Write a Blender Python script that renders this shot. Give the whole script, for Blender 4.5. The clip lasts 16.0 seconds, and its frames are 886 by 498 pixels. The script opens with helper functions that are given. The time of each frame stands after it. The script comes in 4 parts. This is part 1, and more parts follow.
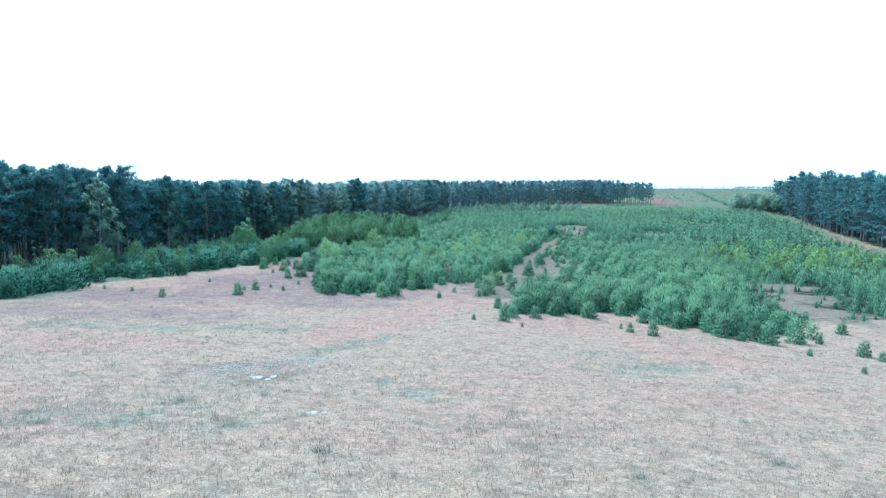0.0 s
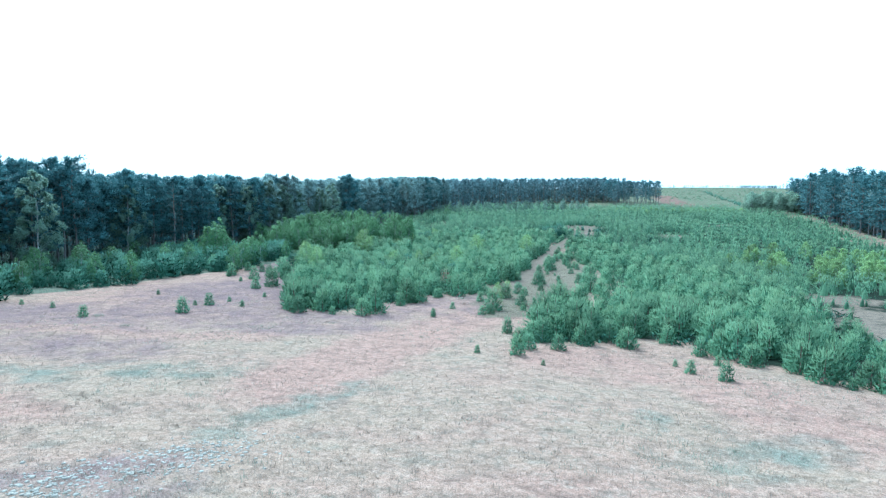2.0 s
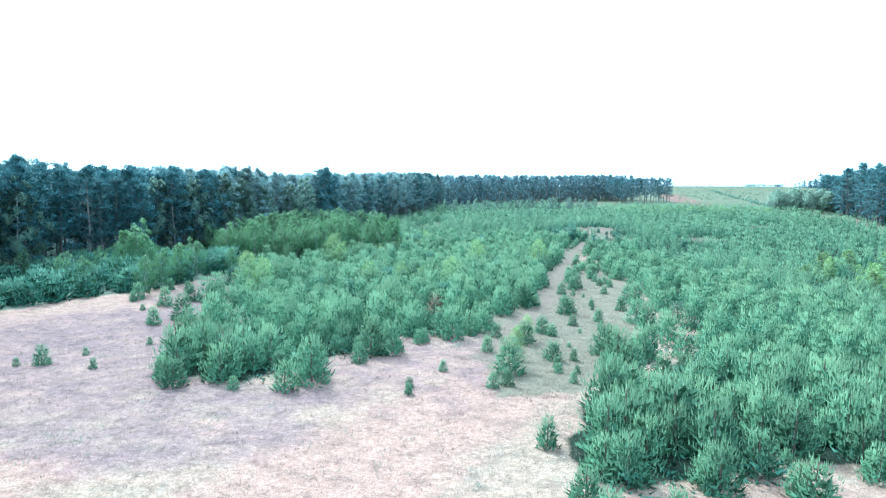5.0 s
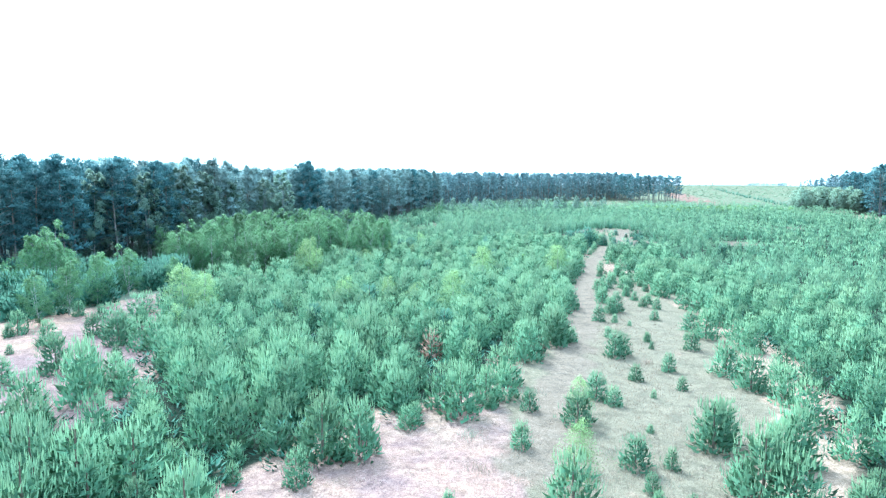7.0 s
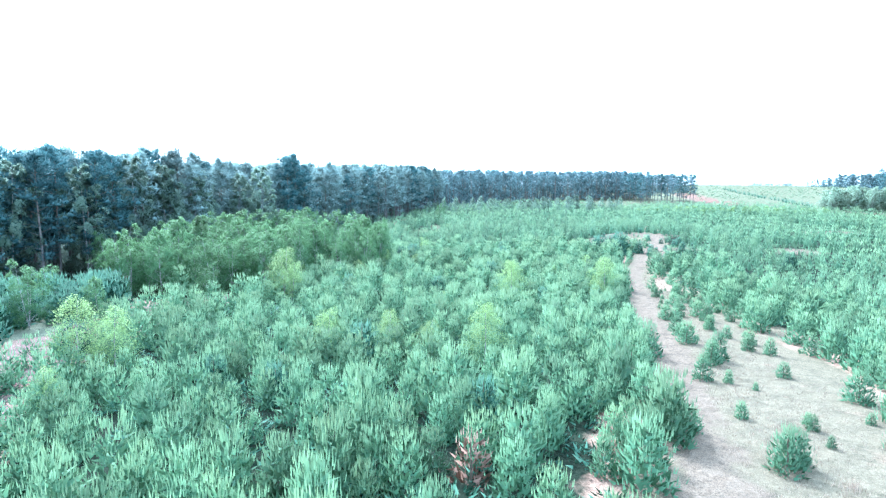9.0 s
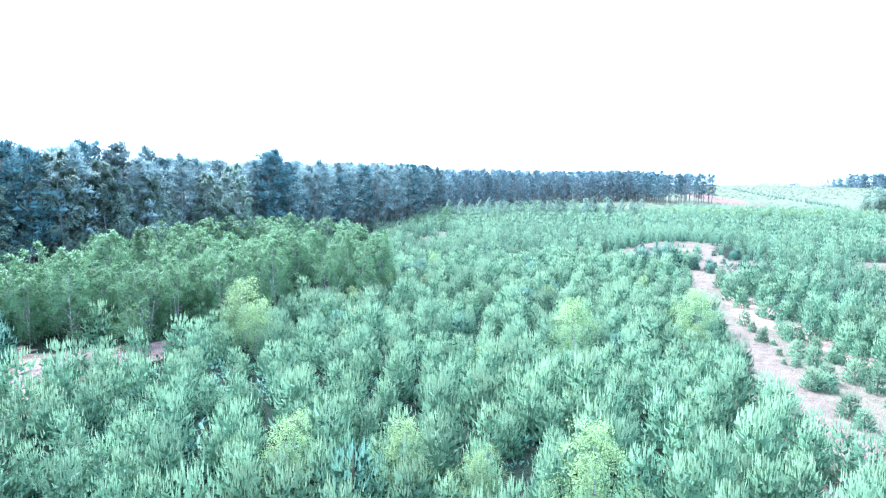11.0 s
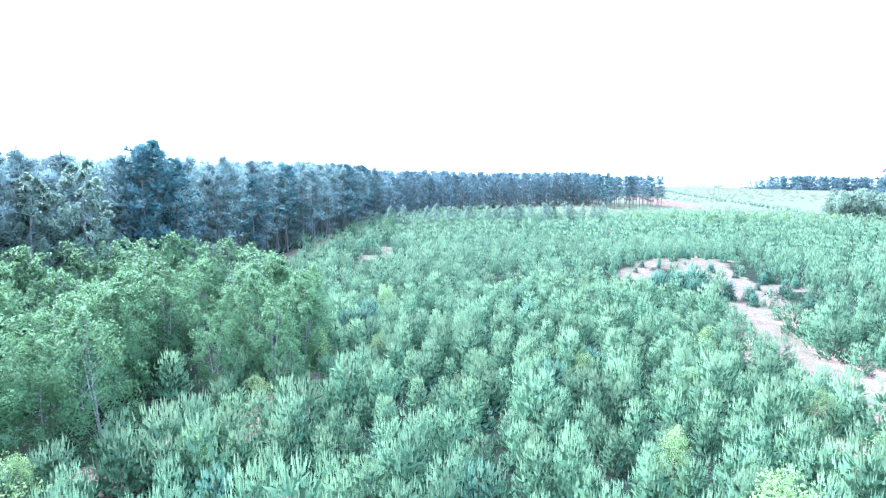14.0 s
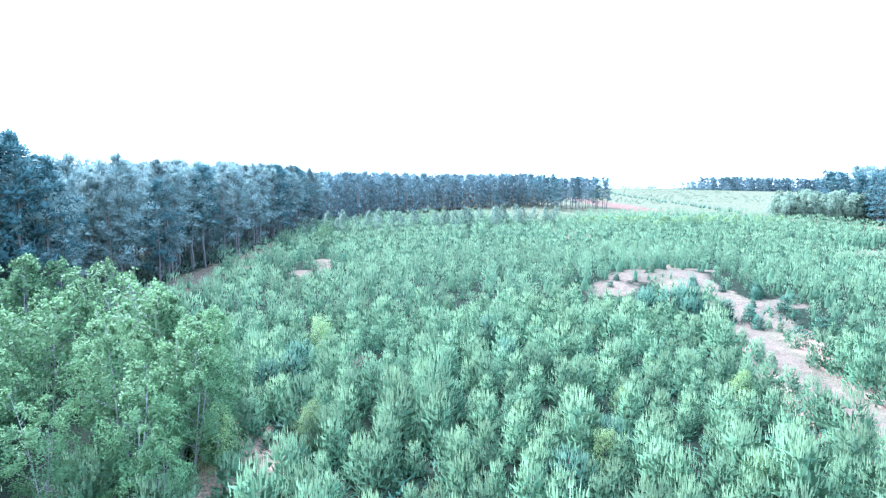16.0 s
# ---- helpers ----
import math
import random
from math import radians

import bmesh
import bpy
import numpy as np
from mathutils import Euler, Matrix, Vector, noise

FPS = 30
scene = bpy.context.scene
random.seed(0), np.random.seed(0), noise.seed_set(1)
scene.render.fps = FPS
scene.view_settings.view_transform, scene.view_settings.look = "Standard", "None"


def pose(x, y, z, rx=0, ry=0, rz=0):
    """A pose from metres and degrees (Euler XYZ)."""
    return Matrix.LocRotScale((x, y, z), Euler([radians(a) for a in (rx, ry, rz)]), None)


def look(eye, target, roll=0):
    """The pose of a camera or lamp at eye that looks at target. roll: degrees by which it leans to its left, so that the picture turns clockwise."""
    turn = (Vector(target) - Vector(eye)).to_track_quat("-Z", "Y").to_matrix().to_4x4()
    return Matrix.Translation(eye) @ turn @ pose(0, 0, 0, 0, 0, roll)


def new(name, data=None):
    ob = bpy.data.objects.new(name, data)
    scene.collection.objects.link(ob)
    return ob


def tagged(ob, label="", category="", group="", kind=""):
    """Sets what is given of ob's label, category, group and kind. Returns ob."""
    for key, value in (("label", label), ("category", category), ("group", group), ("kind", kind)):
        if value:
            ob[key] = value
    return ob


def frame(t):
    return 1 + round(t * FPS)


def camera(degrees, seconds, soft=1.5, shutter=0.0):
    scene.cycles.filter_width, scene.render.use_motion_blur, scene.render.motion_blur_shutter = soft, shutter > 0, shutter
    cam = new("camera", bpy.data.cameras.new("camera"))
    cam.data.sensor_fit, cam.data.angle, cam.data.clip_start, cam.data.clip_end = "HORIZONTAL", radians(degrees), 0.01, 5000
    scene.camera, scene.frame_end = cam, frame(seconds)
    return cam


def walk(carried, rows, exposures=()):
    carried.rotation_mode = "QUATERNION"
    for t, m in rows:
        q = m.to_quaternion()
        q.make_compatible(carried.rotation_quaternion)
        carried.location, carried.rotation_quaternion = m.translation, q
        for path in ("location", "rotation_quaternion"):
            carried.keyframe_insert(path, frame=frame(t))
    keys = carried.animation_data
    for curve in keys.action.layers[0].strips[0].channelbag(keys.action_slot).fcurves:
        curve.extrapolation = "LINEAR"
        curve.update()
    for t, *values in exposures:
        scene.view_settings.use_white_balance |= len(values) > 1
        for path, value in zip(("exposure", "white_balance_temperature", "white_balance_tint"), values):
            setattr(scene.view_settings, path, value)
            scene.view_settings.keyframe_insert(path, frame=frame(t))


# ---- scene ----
cam = camera(76.7, 16.0, soft=1.25)
METRES, EYE, TILT, LEAN, TURN = 137.93, 12.0, 0.0, 0.0, 0.0
ROWS = [
    (0.0, 0.0, 0.0, 0.0, 0.03, -5.37, -0.3),
    (0.5, 0.0006, 0.0239, -0.0007, 0.09, -5.36, -0.3),
    (1.0, 0.0015, 0.0513, -0.0017, 0.1, -5.36, -0.31),
    (1.5, 0.0024, 0.0777, -0.0028, 0.07, -5.38, -0.33),
    (2.0, 0.0036, 0.1076, -0.0041, 0.01, -5.42, -0.37),
    (2.5, 0.0049, 0.1363, -0.0053, -0.02, -5.42, -0.41),
    (3.0, 0.0064, 0.1684, -0.0062, -0.08, -5.43, -0.43),
    (3.5, 0.008, 0.1985, -0.0069, -0.14, -5.43, -0.45),
    (6.0, 0.0098, 0.3627, -0.0111, -0.6, -5.52, -0.4),
    (6.5, 0.0093, 0.3957, -0.0119, -0.7, -5.53, -0.44),
    (7.0, 0.0081, 0.4318, -0.0128, -0.8, -5.55, -0.44),
    (7.5, 0.0059, 0.4651, -0.0134, -0.91, -5.57, -0.48),
    (8.0, 0.0021, 0.5012, -0.0144, -1.06, -5.56, -0.47),
    (8.5, -0.0021, 0.5343, -0.0147, -1.15, -5.58, -0.54),
    (9.0, -0.0068, 0.5703, -0.0145, -1.27, -5.56, -0.55),
    (11.5, -0.0259, 0.749, -0.01, -1.68, -5.56, -0.51),
    (12.0, -0.029, 0.7843, -0.0093, -1.72, -5.52, -0.52),
    (12.5, -0.0315, 0.8155, -0.0085, -1.78, -5.46, -0.51),
    (13.0, -0.0337, 0.8475, -0.0071, -1.98, -5.44, -0.49),
    (13.5, -0.0355, 0.8748, -0.0059, -4.99, -5.39, -0.38),
    (14.0, -0.0366, 0.9025, -0.0049, -8.74, -5.3, -0.25),
    (14.5, -0.0365, 0.9267, -0.004, -10.63, -5.23, -0.14),
    (15.0, -0.0351, 0.9517, -0.0034, -12.11, -5.18, -0.08),
    (15.5, -0.0327, 0.9738, -0.0025, -13.47, -5.13, -0.0),
    (16.0, -0.0291, 0.9966, -0.0014, -14.89, -5.12, 0.07),
]
EXPOSURES = [(0.0, 1.18, 4500, -7), (3.5, 1.42, 4540, -7), (6.0, 2.0, 4650, -6), (9.0, 2.36, 4750, 4), (11.5, 2.54, 4750, 15), (14.0, 2.55, 4760, 15), (16.0, 2.42, 4760, 14)]
walk(cam, [(t, pose(0, 0, EYE, TILT, LEAN, TURN) @ pose(METRES * x, METRES * y, METRES * z, 90 + pitch, roll, yaw)) for t, x, y, z, yaw, pitch, roll in ROWS], EXPOSURES)

# ---------------------------------------------------------------- hazy daylight
SUN_ELEVATION, SUN_ROTATION = radians(50), radians(-32)
world = bpy.data.worlds.new("hazy_sky")
scene.world = world
world.use_nodes = True
wn, wl = world.node_tree.nodes, world.node_tree.links
wn.clear()
sky = wn.new("ShaderNodeTexSky")
sky.sky_type = "NISHITA"
sky.sun_disc = False
sky.sun_elevation, sky.sun_rotation = SUN_ELEVATION, SUN_ROTATION
sky.dust_density, sky.air_density = 3.0, 1.0
sky_bg = wn.new("ShaderNodeBackground")
sky_bg.inputs["Strength"].default_value = 0.05
veil_bg = wn.new("ShaderNodeBackground")
veil_bg.inputs["Color"].default_value = (0.85, 0.975, 1.0, 1)
veil_bg.inputs["Strength"].default_value = 0.66
both = wn.new("ShaderNodeAddShader")
out = wn.new("ShaderNodeOutputWorld")
wl.new(sky.outputs[0], sky_bg.inputs[0])
wl.new(sky_bg.outputs[0], both.inputs[0])
wl.new(veil_bg.outputs[0], both.inputs[1])
wl.new(both.outputs[0], out.inputs[0])

sun_data = bpy.data.lights.new("sun", "SUN")
sun_data.energy, sun_data.angle, sun_data.color = 2.25, radians(10), (1.0, 0.95, 0.86)
sun_way = Vector((math.sin(SUN_ROTATION) * math.cos(SUN_ELEVATION), math.cos(SUN_ROTATION) * math.cos(SUN_ELEVATION), math.sin(SUN_ELEVATION)))
sun = new("sun", sun_data)
sun.matrix_world = look(sun_way * 300, (0, 0, 0))

# ---------------------------------------------------------------- materials
def mat(name):
    m = bpy.data.materials.new(name)
    m.use_nodes = True
    n, l = m.node_tree.nodes, m.node_tree.links
    return m, n, l, n["Principled BSDF"]


def ramp(n, l, fac, stops):
    r = n.new("ShaderNodeValToRGB")
    el = r.color_ramp.elements
    while len(el) < len(stops):
        el.new(0.5)
    for e, (p, c) in zip(el, stops):
        e.position, e.color = p, (*c, 1)
    l.new(fac, r.inputs[0])
    return r.outputs[0]


def noise_tex(n, l, scale, detail=4, rough=0.6, stretch=None, turn=0.0):
    co = n.new("ShaderNodeTexCoord")
    t = n.new("ShaderNodeTexNoise")
    t.inputs["Scale"].default_value, t.inputs["Detail"].default_value, t.inputs["Roughness"].default_value = scale, detail, rough
    if stretch:
        mp = n.new("ShaderNodeMapping")
        mp.inputs["Scale"].default_value = stretch
        mp.inputs["Rotation"].default_value = (0, 0, turn)
        l.new(co.outputs["Object"], mp.inputs[0])
        l.new(mp.outputs[0], t.inputs["Vector"])
    else:
        l.new(co.outputs["Object"], t.inputs["Vector"])
    return t.outputs["Fac"]


def mix(n, l, fac, a, b, how="MIX"):
    x = n.new("ShaderNodeMix")
    x.data_type, x.blend_type = "RGBA", how
    for s, v in ((x.inputs[0], fac), (x.inputs[6], a), (x.inputs[7], b)):
        if isinstance(v, bpy.types.NodeSocket):
            l.new(v, s)
        elif isinstance(v, (tuple, list)):
            s.default_value = (*v, 1)
        else:
            s.default_value = v
    return x.outputs[2]


def calc(n, l, op, a, b=0.0, c=0.0):
    x = n.new("ShaderNodeMath")
    x.operation = op
    for s, v in zip(x.inputs, (a, b, c)):
        if isinstance(v, bpy.types.NodeSocket):
            l.new(v, s)
        else:
            s.default_value = v
    return x.outputs[0]


def attr(n, name):
    a = n.new("ShaderNodeAttribute")
    a.attribute_name = name
    return a.outputs["Fac"]


def foliage(name, old, young, other, gloss=0.55, through_leaf=0.25, clump=0.25):
    """Leaves or needles: old growth to young tips, a mix that also carries painted shade in crowns; each plant and each
    shoot a little different.
    """
    m, n, l, p = mat(name)
    ob = n.new("ShaderNodeObjectInfo").outputs["Random"]
    geo = n.new("ShaderNodeNewGeometry").outputs["Random Per Island"]
    plant = calc(n, l, "FRACT", calc(n, l, "ADD", ob, attr(n, "vary")))
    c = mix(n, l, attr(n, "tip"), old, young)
    stand = calc(n, l, "MAXIMUM", 0.0, calc(n, l, "MULTIPLY_ADD", noise_tex(n, l, 0.03, 3), 3.0, -1.45))
    turn = calc(n, l, "MINIMUM", 1.0, calc(n, l, "MULTIPLY_ADD", plant, 0.5, calc(n, l, "MULTIPLY", stand, 0.5)))
    c = mix(n, l, calc(n, l, "MULTIPLY", turn, calc(n, l, "MINIMUM", 1.0, attr(n, "tip"))), c, other)
    val = calc(n, l, "MULTIPLY_ADD", geo, 0.20, 0.90)
    val = calc(n, l, "MULTIPLY", val, calc(n, l, "MULTIPLY_ADD", calc(n, l, "POWER", calc(n, l, "FRACT", calc(n, l, "MULTIPLY", plant, 7.31)), 2.2), -0.48, 1.12))
    big = noise_tex(n, l, clump, 3)
    val = calc(n, l, "MULTIPLY", val, calc(n, l, "MULTIPLY_ADD", big, 0.7, 0.65))
    g = n.new("ShaderNodeCombineColor")
    for s in g.inputs:
        l.new(val, s)
    c = mix(n, l, 1.0, c, g.outputs[0], "MULTIPLY")
    l.new(c, p.inputs["Base Color"])
    p.inputs["Roughness"].default_value = gloss
    p.inputs["Specular IOR Level"].default_value = 0.10
    if through_leaf:
        tr = n.new("ShaderNodeBsdfTranslucent")
        l.new(c, tr.inputs[0])
        ms = n.new("ShaderNodeMixShader")
        ms.inputs[0].default_value = through_leaf
        l.new(p.outputs[0], ms.inputs[1])
        l.new(tr.outputs[0], ms.inputs[2])
        l.new(ms.outputs[0], n["Material Output"].inputs[0])
    return m


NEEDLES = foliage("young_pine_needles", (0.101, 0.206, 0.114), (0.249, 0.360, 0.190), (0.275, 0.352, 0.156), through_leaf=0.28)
# Far copy of the young needles: haze and shade between rows toned into colour.
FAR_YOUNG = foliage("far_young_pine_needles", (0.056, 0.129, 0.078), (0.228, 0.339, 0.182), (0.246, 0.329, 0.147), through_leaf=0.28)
YOUNG_DARK = foliage("dark_young_needles", (0.038, 0.101, 0.065), (0.144, 0.258, 0.168), (0.126, 0.214, 0.118), through_leaf=0.15)
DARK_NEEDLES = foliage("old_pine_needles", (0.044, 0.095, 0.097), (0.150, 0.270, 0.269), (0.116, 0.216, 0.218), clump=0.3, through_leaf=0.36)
# Brightened grey-green copy of old_pine_needles; the far stand's lighter exposure is put into colour.
BRIGHTENED_NEEDLES = foliage("brightened_pine_needles", (0.197, 0.268, 0.248), (0.322, 0.418, 0.383), (0.278, 0.362, 0.331), clump=0.3, through_leaf=0.4)
# Pine needles for distant woods, with bluish haze painted into the colour.
HAZED_NEEDLES = foliage("hazed_pine_needles", (0.113, 0.167, 0.172), (0.226, 0.321, 0.323), (0.180, 0.259, 0.265), clump=0.1, through_leaf=0.3)
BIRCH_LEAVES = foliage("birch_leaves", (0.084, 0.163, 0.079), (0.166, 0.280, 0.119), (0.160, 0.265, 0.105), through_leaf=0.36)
PALE_LEAVES = foliage("pale_birch_leaves", (0.21, 0.285, 0.2), (0.33, 0.42, 0.29), (0.28, 0.36, 0.25), through_leaf=0.48)
GREY_LEAVES = foliage("grey_green_birch_leaves", (0.15, 0.215, 0.16), (0.215, 0.292, 0.21), (0.19, 0.26, 0.185), through_leaf=0.35)
LIME_LEAVES = foliage("yellow_green_leaves", (0.16, 0.245, 0.095), (0.345, 0.46, 0.18), (0.305, 0.42, 0.165), through_leaf=0.35)
SLOPE_LEAVES = foliage("slope_bush_leaves", (0.14, 0.2, 0.115), (0.26, 0.34, 0.2), (0.22, 0.29, 0.165), through_leaf=0.2)
DEAD_NEEDLES = foliage("dead_needles", (0.260, 0.150, 0.110), (0.520, 0.350, 0.260), (0.400, 0.250, 0.180), through_leaf=0.1)
GRASS_DRY = foliage("dry_grass_blades", (0.3, 0.235, 0.185), (0.47, 0.355, 0.272), (0.43, 0.312, 0.238), through_leaf=0.2)
GRASS_GREEN = foliage("green_grass_blades", (0.235, 0.235, 0.175), (0.395, 0.392, 0.3), (0.36, 0.348, 0.26), through_leaf=0.25)


def bark(name, low, high, zlow, zhigh, spot=None):
    m, n, l, p = mat(name)
    co = n.new("ShaderNodeTexCoord")
    sep = n.new("ShaderNodeSeparateXYZ")
    l.new(co.outputs["Object"], sep.inputs[0])
    h = calc(n, l, "MINIMUM", 1.0, calc(n, l, "MAXIMUM", 0.0, calc(n, l, "MULTIPLY_ADD", sep.outputs[2], 1.0 / (zhigh - zlow), -zlow / (zhigh - zlow))))
    c = mix(n, l, h, low, high)
    c = mix(n, l, noise_tex(n, l, 9, 5, 0.7, (1, 1, 0.25)), c, tuple(v * 0.45 for v in low))
    if spot:
        s = ramp(n, l, noise_tex(n, l, 7, 3, 0.6, (0.6, 0.6, 2.2)), [(0.56, (0, 0, 0)), (0.62, (1, 1, 1))])
        c = mix(n, l, s, c, spot)
    l.new(c, p.inputs["Base Color"])
    p.inputs["Roughness"].default_value = 0.85
    b = n.new("ShaderNodeBump")
    b.inputs["Strength"].default_value = 0.5
    l.new(noise_tex(n, l, 14, 5, 0.7, (1, 1, 0.2)), b.inputs["Height"])
    l.new(b.outputs[0], p.inputs["Normal"])
    return m


PINE_BARK = bark("pine_bark", (0.170, 0.155, 0.145), (0.300, 0.210, 0.155), 5, 12)
BIRCH_BARK = bark("birch_bark", (0.330, 0.315, 0.290), (0.480, 0.465, 0.430), 0, 3, (0.05, 0.045, 0.04))
YOUNG_BARK = bark("young_bark", (0.150, 0.110, 0.080), (0.210, 0.140, 0.090), 0, 2)


def ground_material():
    m, n, l, p = mat("dry_heath_ground")
    fine = noise_tex(n, l, 3.2, 6, 0.75)
    tiny = noise_tex(n, l, 14, 4, 0.8)
    mid = noise_tex(n, l, 0.35, 5, 0.65)
    broad = noise_tex(n, l, 0.06, 4, 0.6, (1, 1.9, 1), 0.5)
    dry = ramp(n, l, fine, [(0.26, (0.268, 0.184, 0.128)), (0.48, (0.462, 0.322, 0.226)), (0.72, (0.622, 0.460, 0.345))])
    pink = ramp(n, l, fine, [(0.26, (0.292, 0.168, 0.126)), (0.5, (0.492, 0.302, 0.226)), (0.74, (0.655, 0.438, 0.336))])
    mauve = ramp(n, l, fine, [(0.26, (0.172, 0.112, 0.102)), (0.5, (0.308, 0.203, 0.184)), (0.74, (0.450, 0.314, 0.282))])
    green = ramp(n, l, fine, [(0.28, (0.138, 0.132, 0.100)), (0.5, (0.290, 0.270, 0.204)), (0.72, (0.430, 0.412, 0.322))])
    sand = ramp(n, l, fine, [(0.2, (0.172, 0.126, 0.090)), (0.5, (0.282, 0.214, 0.158)), (0.8, (0.390, 0.306, 0.234))])
    # Needle floor darkened almost to black, with the shade under plants painted in.
    shaded_litter = ramp(n, l, fine, [(0.2, (0.018, 0.028, 0.018)), (0.5, (0.040, 0.054, 0.036)), (0.8, (0.090, 0.098, 0.068))])
    meadow = ramp(n, l, fine, [(0.2, (0.130, 0.148, 0.098)), (0.5, (0.212, 0.228, 0.160)), (0.8, (0.300, 0.308, 0.226))])
    field = ramp(n, l, fine, [(0.2, (0.144, 0.150, 0.090)), (0.5, (0.212, 0.216, 0.132)), (0.8, (0.278, 0.278, 0.174))])
    pasture = ramp(n, l, fine, [(0.2, (0.172, 0.142, 0.094)), (0.5, (0.272, 0.225, 0.154)), (0.8, (0.370, 0.310, 0.220))])
    red = ramp(n, l, fine, [(0.2, (0.210, 0.122, 0.090)), (0.8, (0.390, 0.240, 0.182))])
    c = mix(n, l, ramp(n, l, broad, [(0.42, (0, 0, 0)), (0.68, (0.85, 0.85, 0.85))]), dry, pink)
    clumps = noise_tex(n, l, 0.85, 5, 0.7)
    g = calc(n, l, "MULTIPLY", ramp(n, l, clumps, [(0.50, (0, 0, 0)), (0.64, (0.45, 0.45, 0.45))]), ramp(n, l, mid, [(0.36, (0.25, 0.25, 0.25)), (0.62, (1, 1, 1))]))
    c = mix(n, l, g, c, green)
    edge = calc(n, l, "MULTIPLY", calc(n, l, "ADD", mid, -0.5), 2.2)

    def lay(under, name, over, hard=2.4):
        f = calc(n, l, "ADD", attr(n, name), edge)
        f = calc(n, l, "MINIMUM", 1.0, calc(n, l, "MAXIMUM", 0.0, calc(n, l, "MULTIPLY_ADD", f, hard, 0.5 - 0.5 * hard)))
        f = calc(n, l, "MULTIPLY", f, ramp(n, l, attr(n, name), [(0.02, (0, 0, 0)), (0.30, (1, 1, 1))]))
        return mix(n, l, f, under, over)
    c = lay(c, "pink", pink, 1.5)
    c = lay(c, "mauve", mauve, 1.3)
    c = lay(c, "greenish", green, 1.8)
    c = lay(c, "meadow", meadow)
    c = lay(c, "pasture", pasture)
    c = lay(c, "far_field", field)
    c = lay(c, "shaded_litter", shaded_litter)
    c = lay(c, "red", red)
    c = lay(c, "sand", sand)
    streak = noise_tex(n, l, 0.9, 6, 0.75, (0.85, 1.2, 1), 0.35)
    c = mix(n, l, 1.0, c, ramp(n, l, streak, [(0.32, (0.62, 0.64, 0.66)), (0.52, (1, 1, 1)), (0.72, (1.12, 1.08, 1.08))]), "MULTIPLY")
    dots = ramp(n, l, tiny, [(0.32, (0.24, 0.25, 0.26)), (0.50, (0.63, 0.63, 0.63)), (0.70, (0.92, 0.90, 0.89))])
    c = mix(n, l, 1.0, c, dots, "MULTIPLY")
    l.new(c, p.inputs["Base Color"])
    p.inputs["Roughness"].default_value = 1.0
    p.inputs["Specular IOR Level"].default_value = 0.02
    b = n.new("ShaderNodeBump")
    b.inputs["Strength"].default_value, b.inputs["Distance"].default_value = 0.6, 0.12
    l.new(calc(n, l, "ADD", fine, calc(n, l, "MULTIPLY", tiny, 0.4)), b.inputs["Height"])
    l.new(b.outputs[0], p.inputs["Normal"])
    return m


GROUND = ground_material()


def stone_material():
    m, n, l, p = mat("pale_limestone")
    c = ramp(n, l, noise_tex(n, l, 6, 5, 0.7), [(0.3, (0.17, 0.145, 0.115)), (0.7, (0.43, 0.375, 0.305))])
    l.new(c, p.inputs["Base Color"])
    p.inputs["Roughness"].default_value = 0.9
    return m


STONE = stone_material()

# ---------------------------------------------------------------- the lie of the land
rng = np.random.default_rng(7)


def land(x, y):
    """Height of the ground: a slope falls ahead to a flat hollow, then the land climbs slowly to a far ridge."""
    x, y = np.asarray(x, float), np.asarray(y, float)
    z = -2.85 + 9.7 * np.exp(-np.maximum(y, -12) / 35)
    z = z - 0.05 * np.clip(x, -45, 45) * np.exp(-np.maximum(y - 20, 0) / 45)
    r = 12 * np.logaddexp(0, (y + 0.3 * x - 166) / 12)
    z = z + 30 * (1 - np.exp(-0.05 * r / 30))
    z = z + 0.9 * np.exp(-((x - 62) / 26) ** 2 - ((y - 196) / 22) ** 2)
    z = z + 1.3 * np.exp(-((x - 45) / 10) ** 2 - ((y - 208) / 7) ** 2) + 0.9 * np.exp(-((x - 0) / 6) ** 2 - ((y - 234) / 7) ** 2)
    z = z + 7.0 * np.exp(-((x - 330) / 250) ** 2 - ((y - 740) / 190) ** 2)
    near = np.exp(-((y - 60) / 170) ** 2)
    z = z + near * (0.10 * np.sin(0.31 * x + 0.9 * np.sin(0.17 * y)) + 0.08 * np.sin(0.43 * y + 1.1 * np.sin(0.21 * x)))
    return z


def line_distance(x, y, pts):
    d = np.full(np.shape(x), 1e9)
    for (ax, ay), (bx, by) in zip(pts, pts[1:]):
        ux, uy = bx - ax, by - ay
        s = np.clip(((x - ax) * ux + (y - ay) * uy) / (ux * ux + uy * uy), 0, 1)
        d = np.minimum(d, np.hypot(x - ax - s * ux, y - ay - s * uy))
    return d


def inside(x, y, poly):
    r = np.zeros(np.shape(x), bool)
    for (ax, ay), (bx, by) in zip(poly, poly[1:] + poly[:1]):
        if ay != by:
            r ^= ((ay > y) != (by > y)) & (x < (bx - ax) * (y - ay) / (by - ay) + ax)
    return r


def blob(x, y, cx, cy, rx, ry):
    return np.clip(1.5 - 1.0 * np.hypot((x - cx) / rx, (y - cy) / ry), 0, 1)


def near_line(x, y, pts, half):
    return np.clip(1.5 - line_distance(x, y, pts) / half, 0, 1)


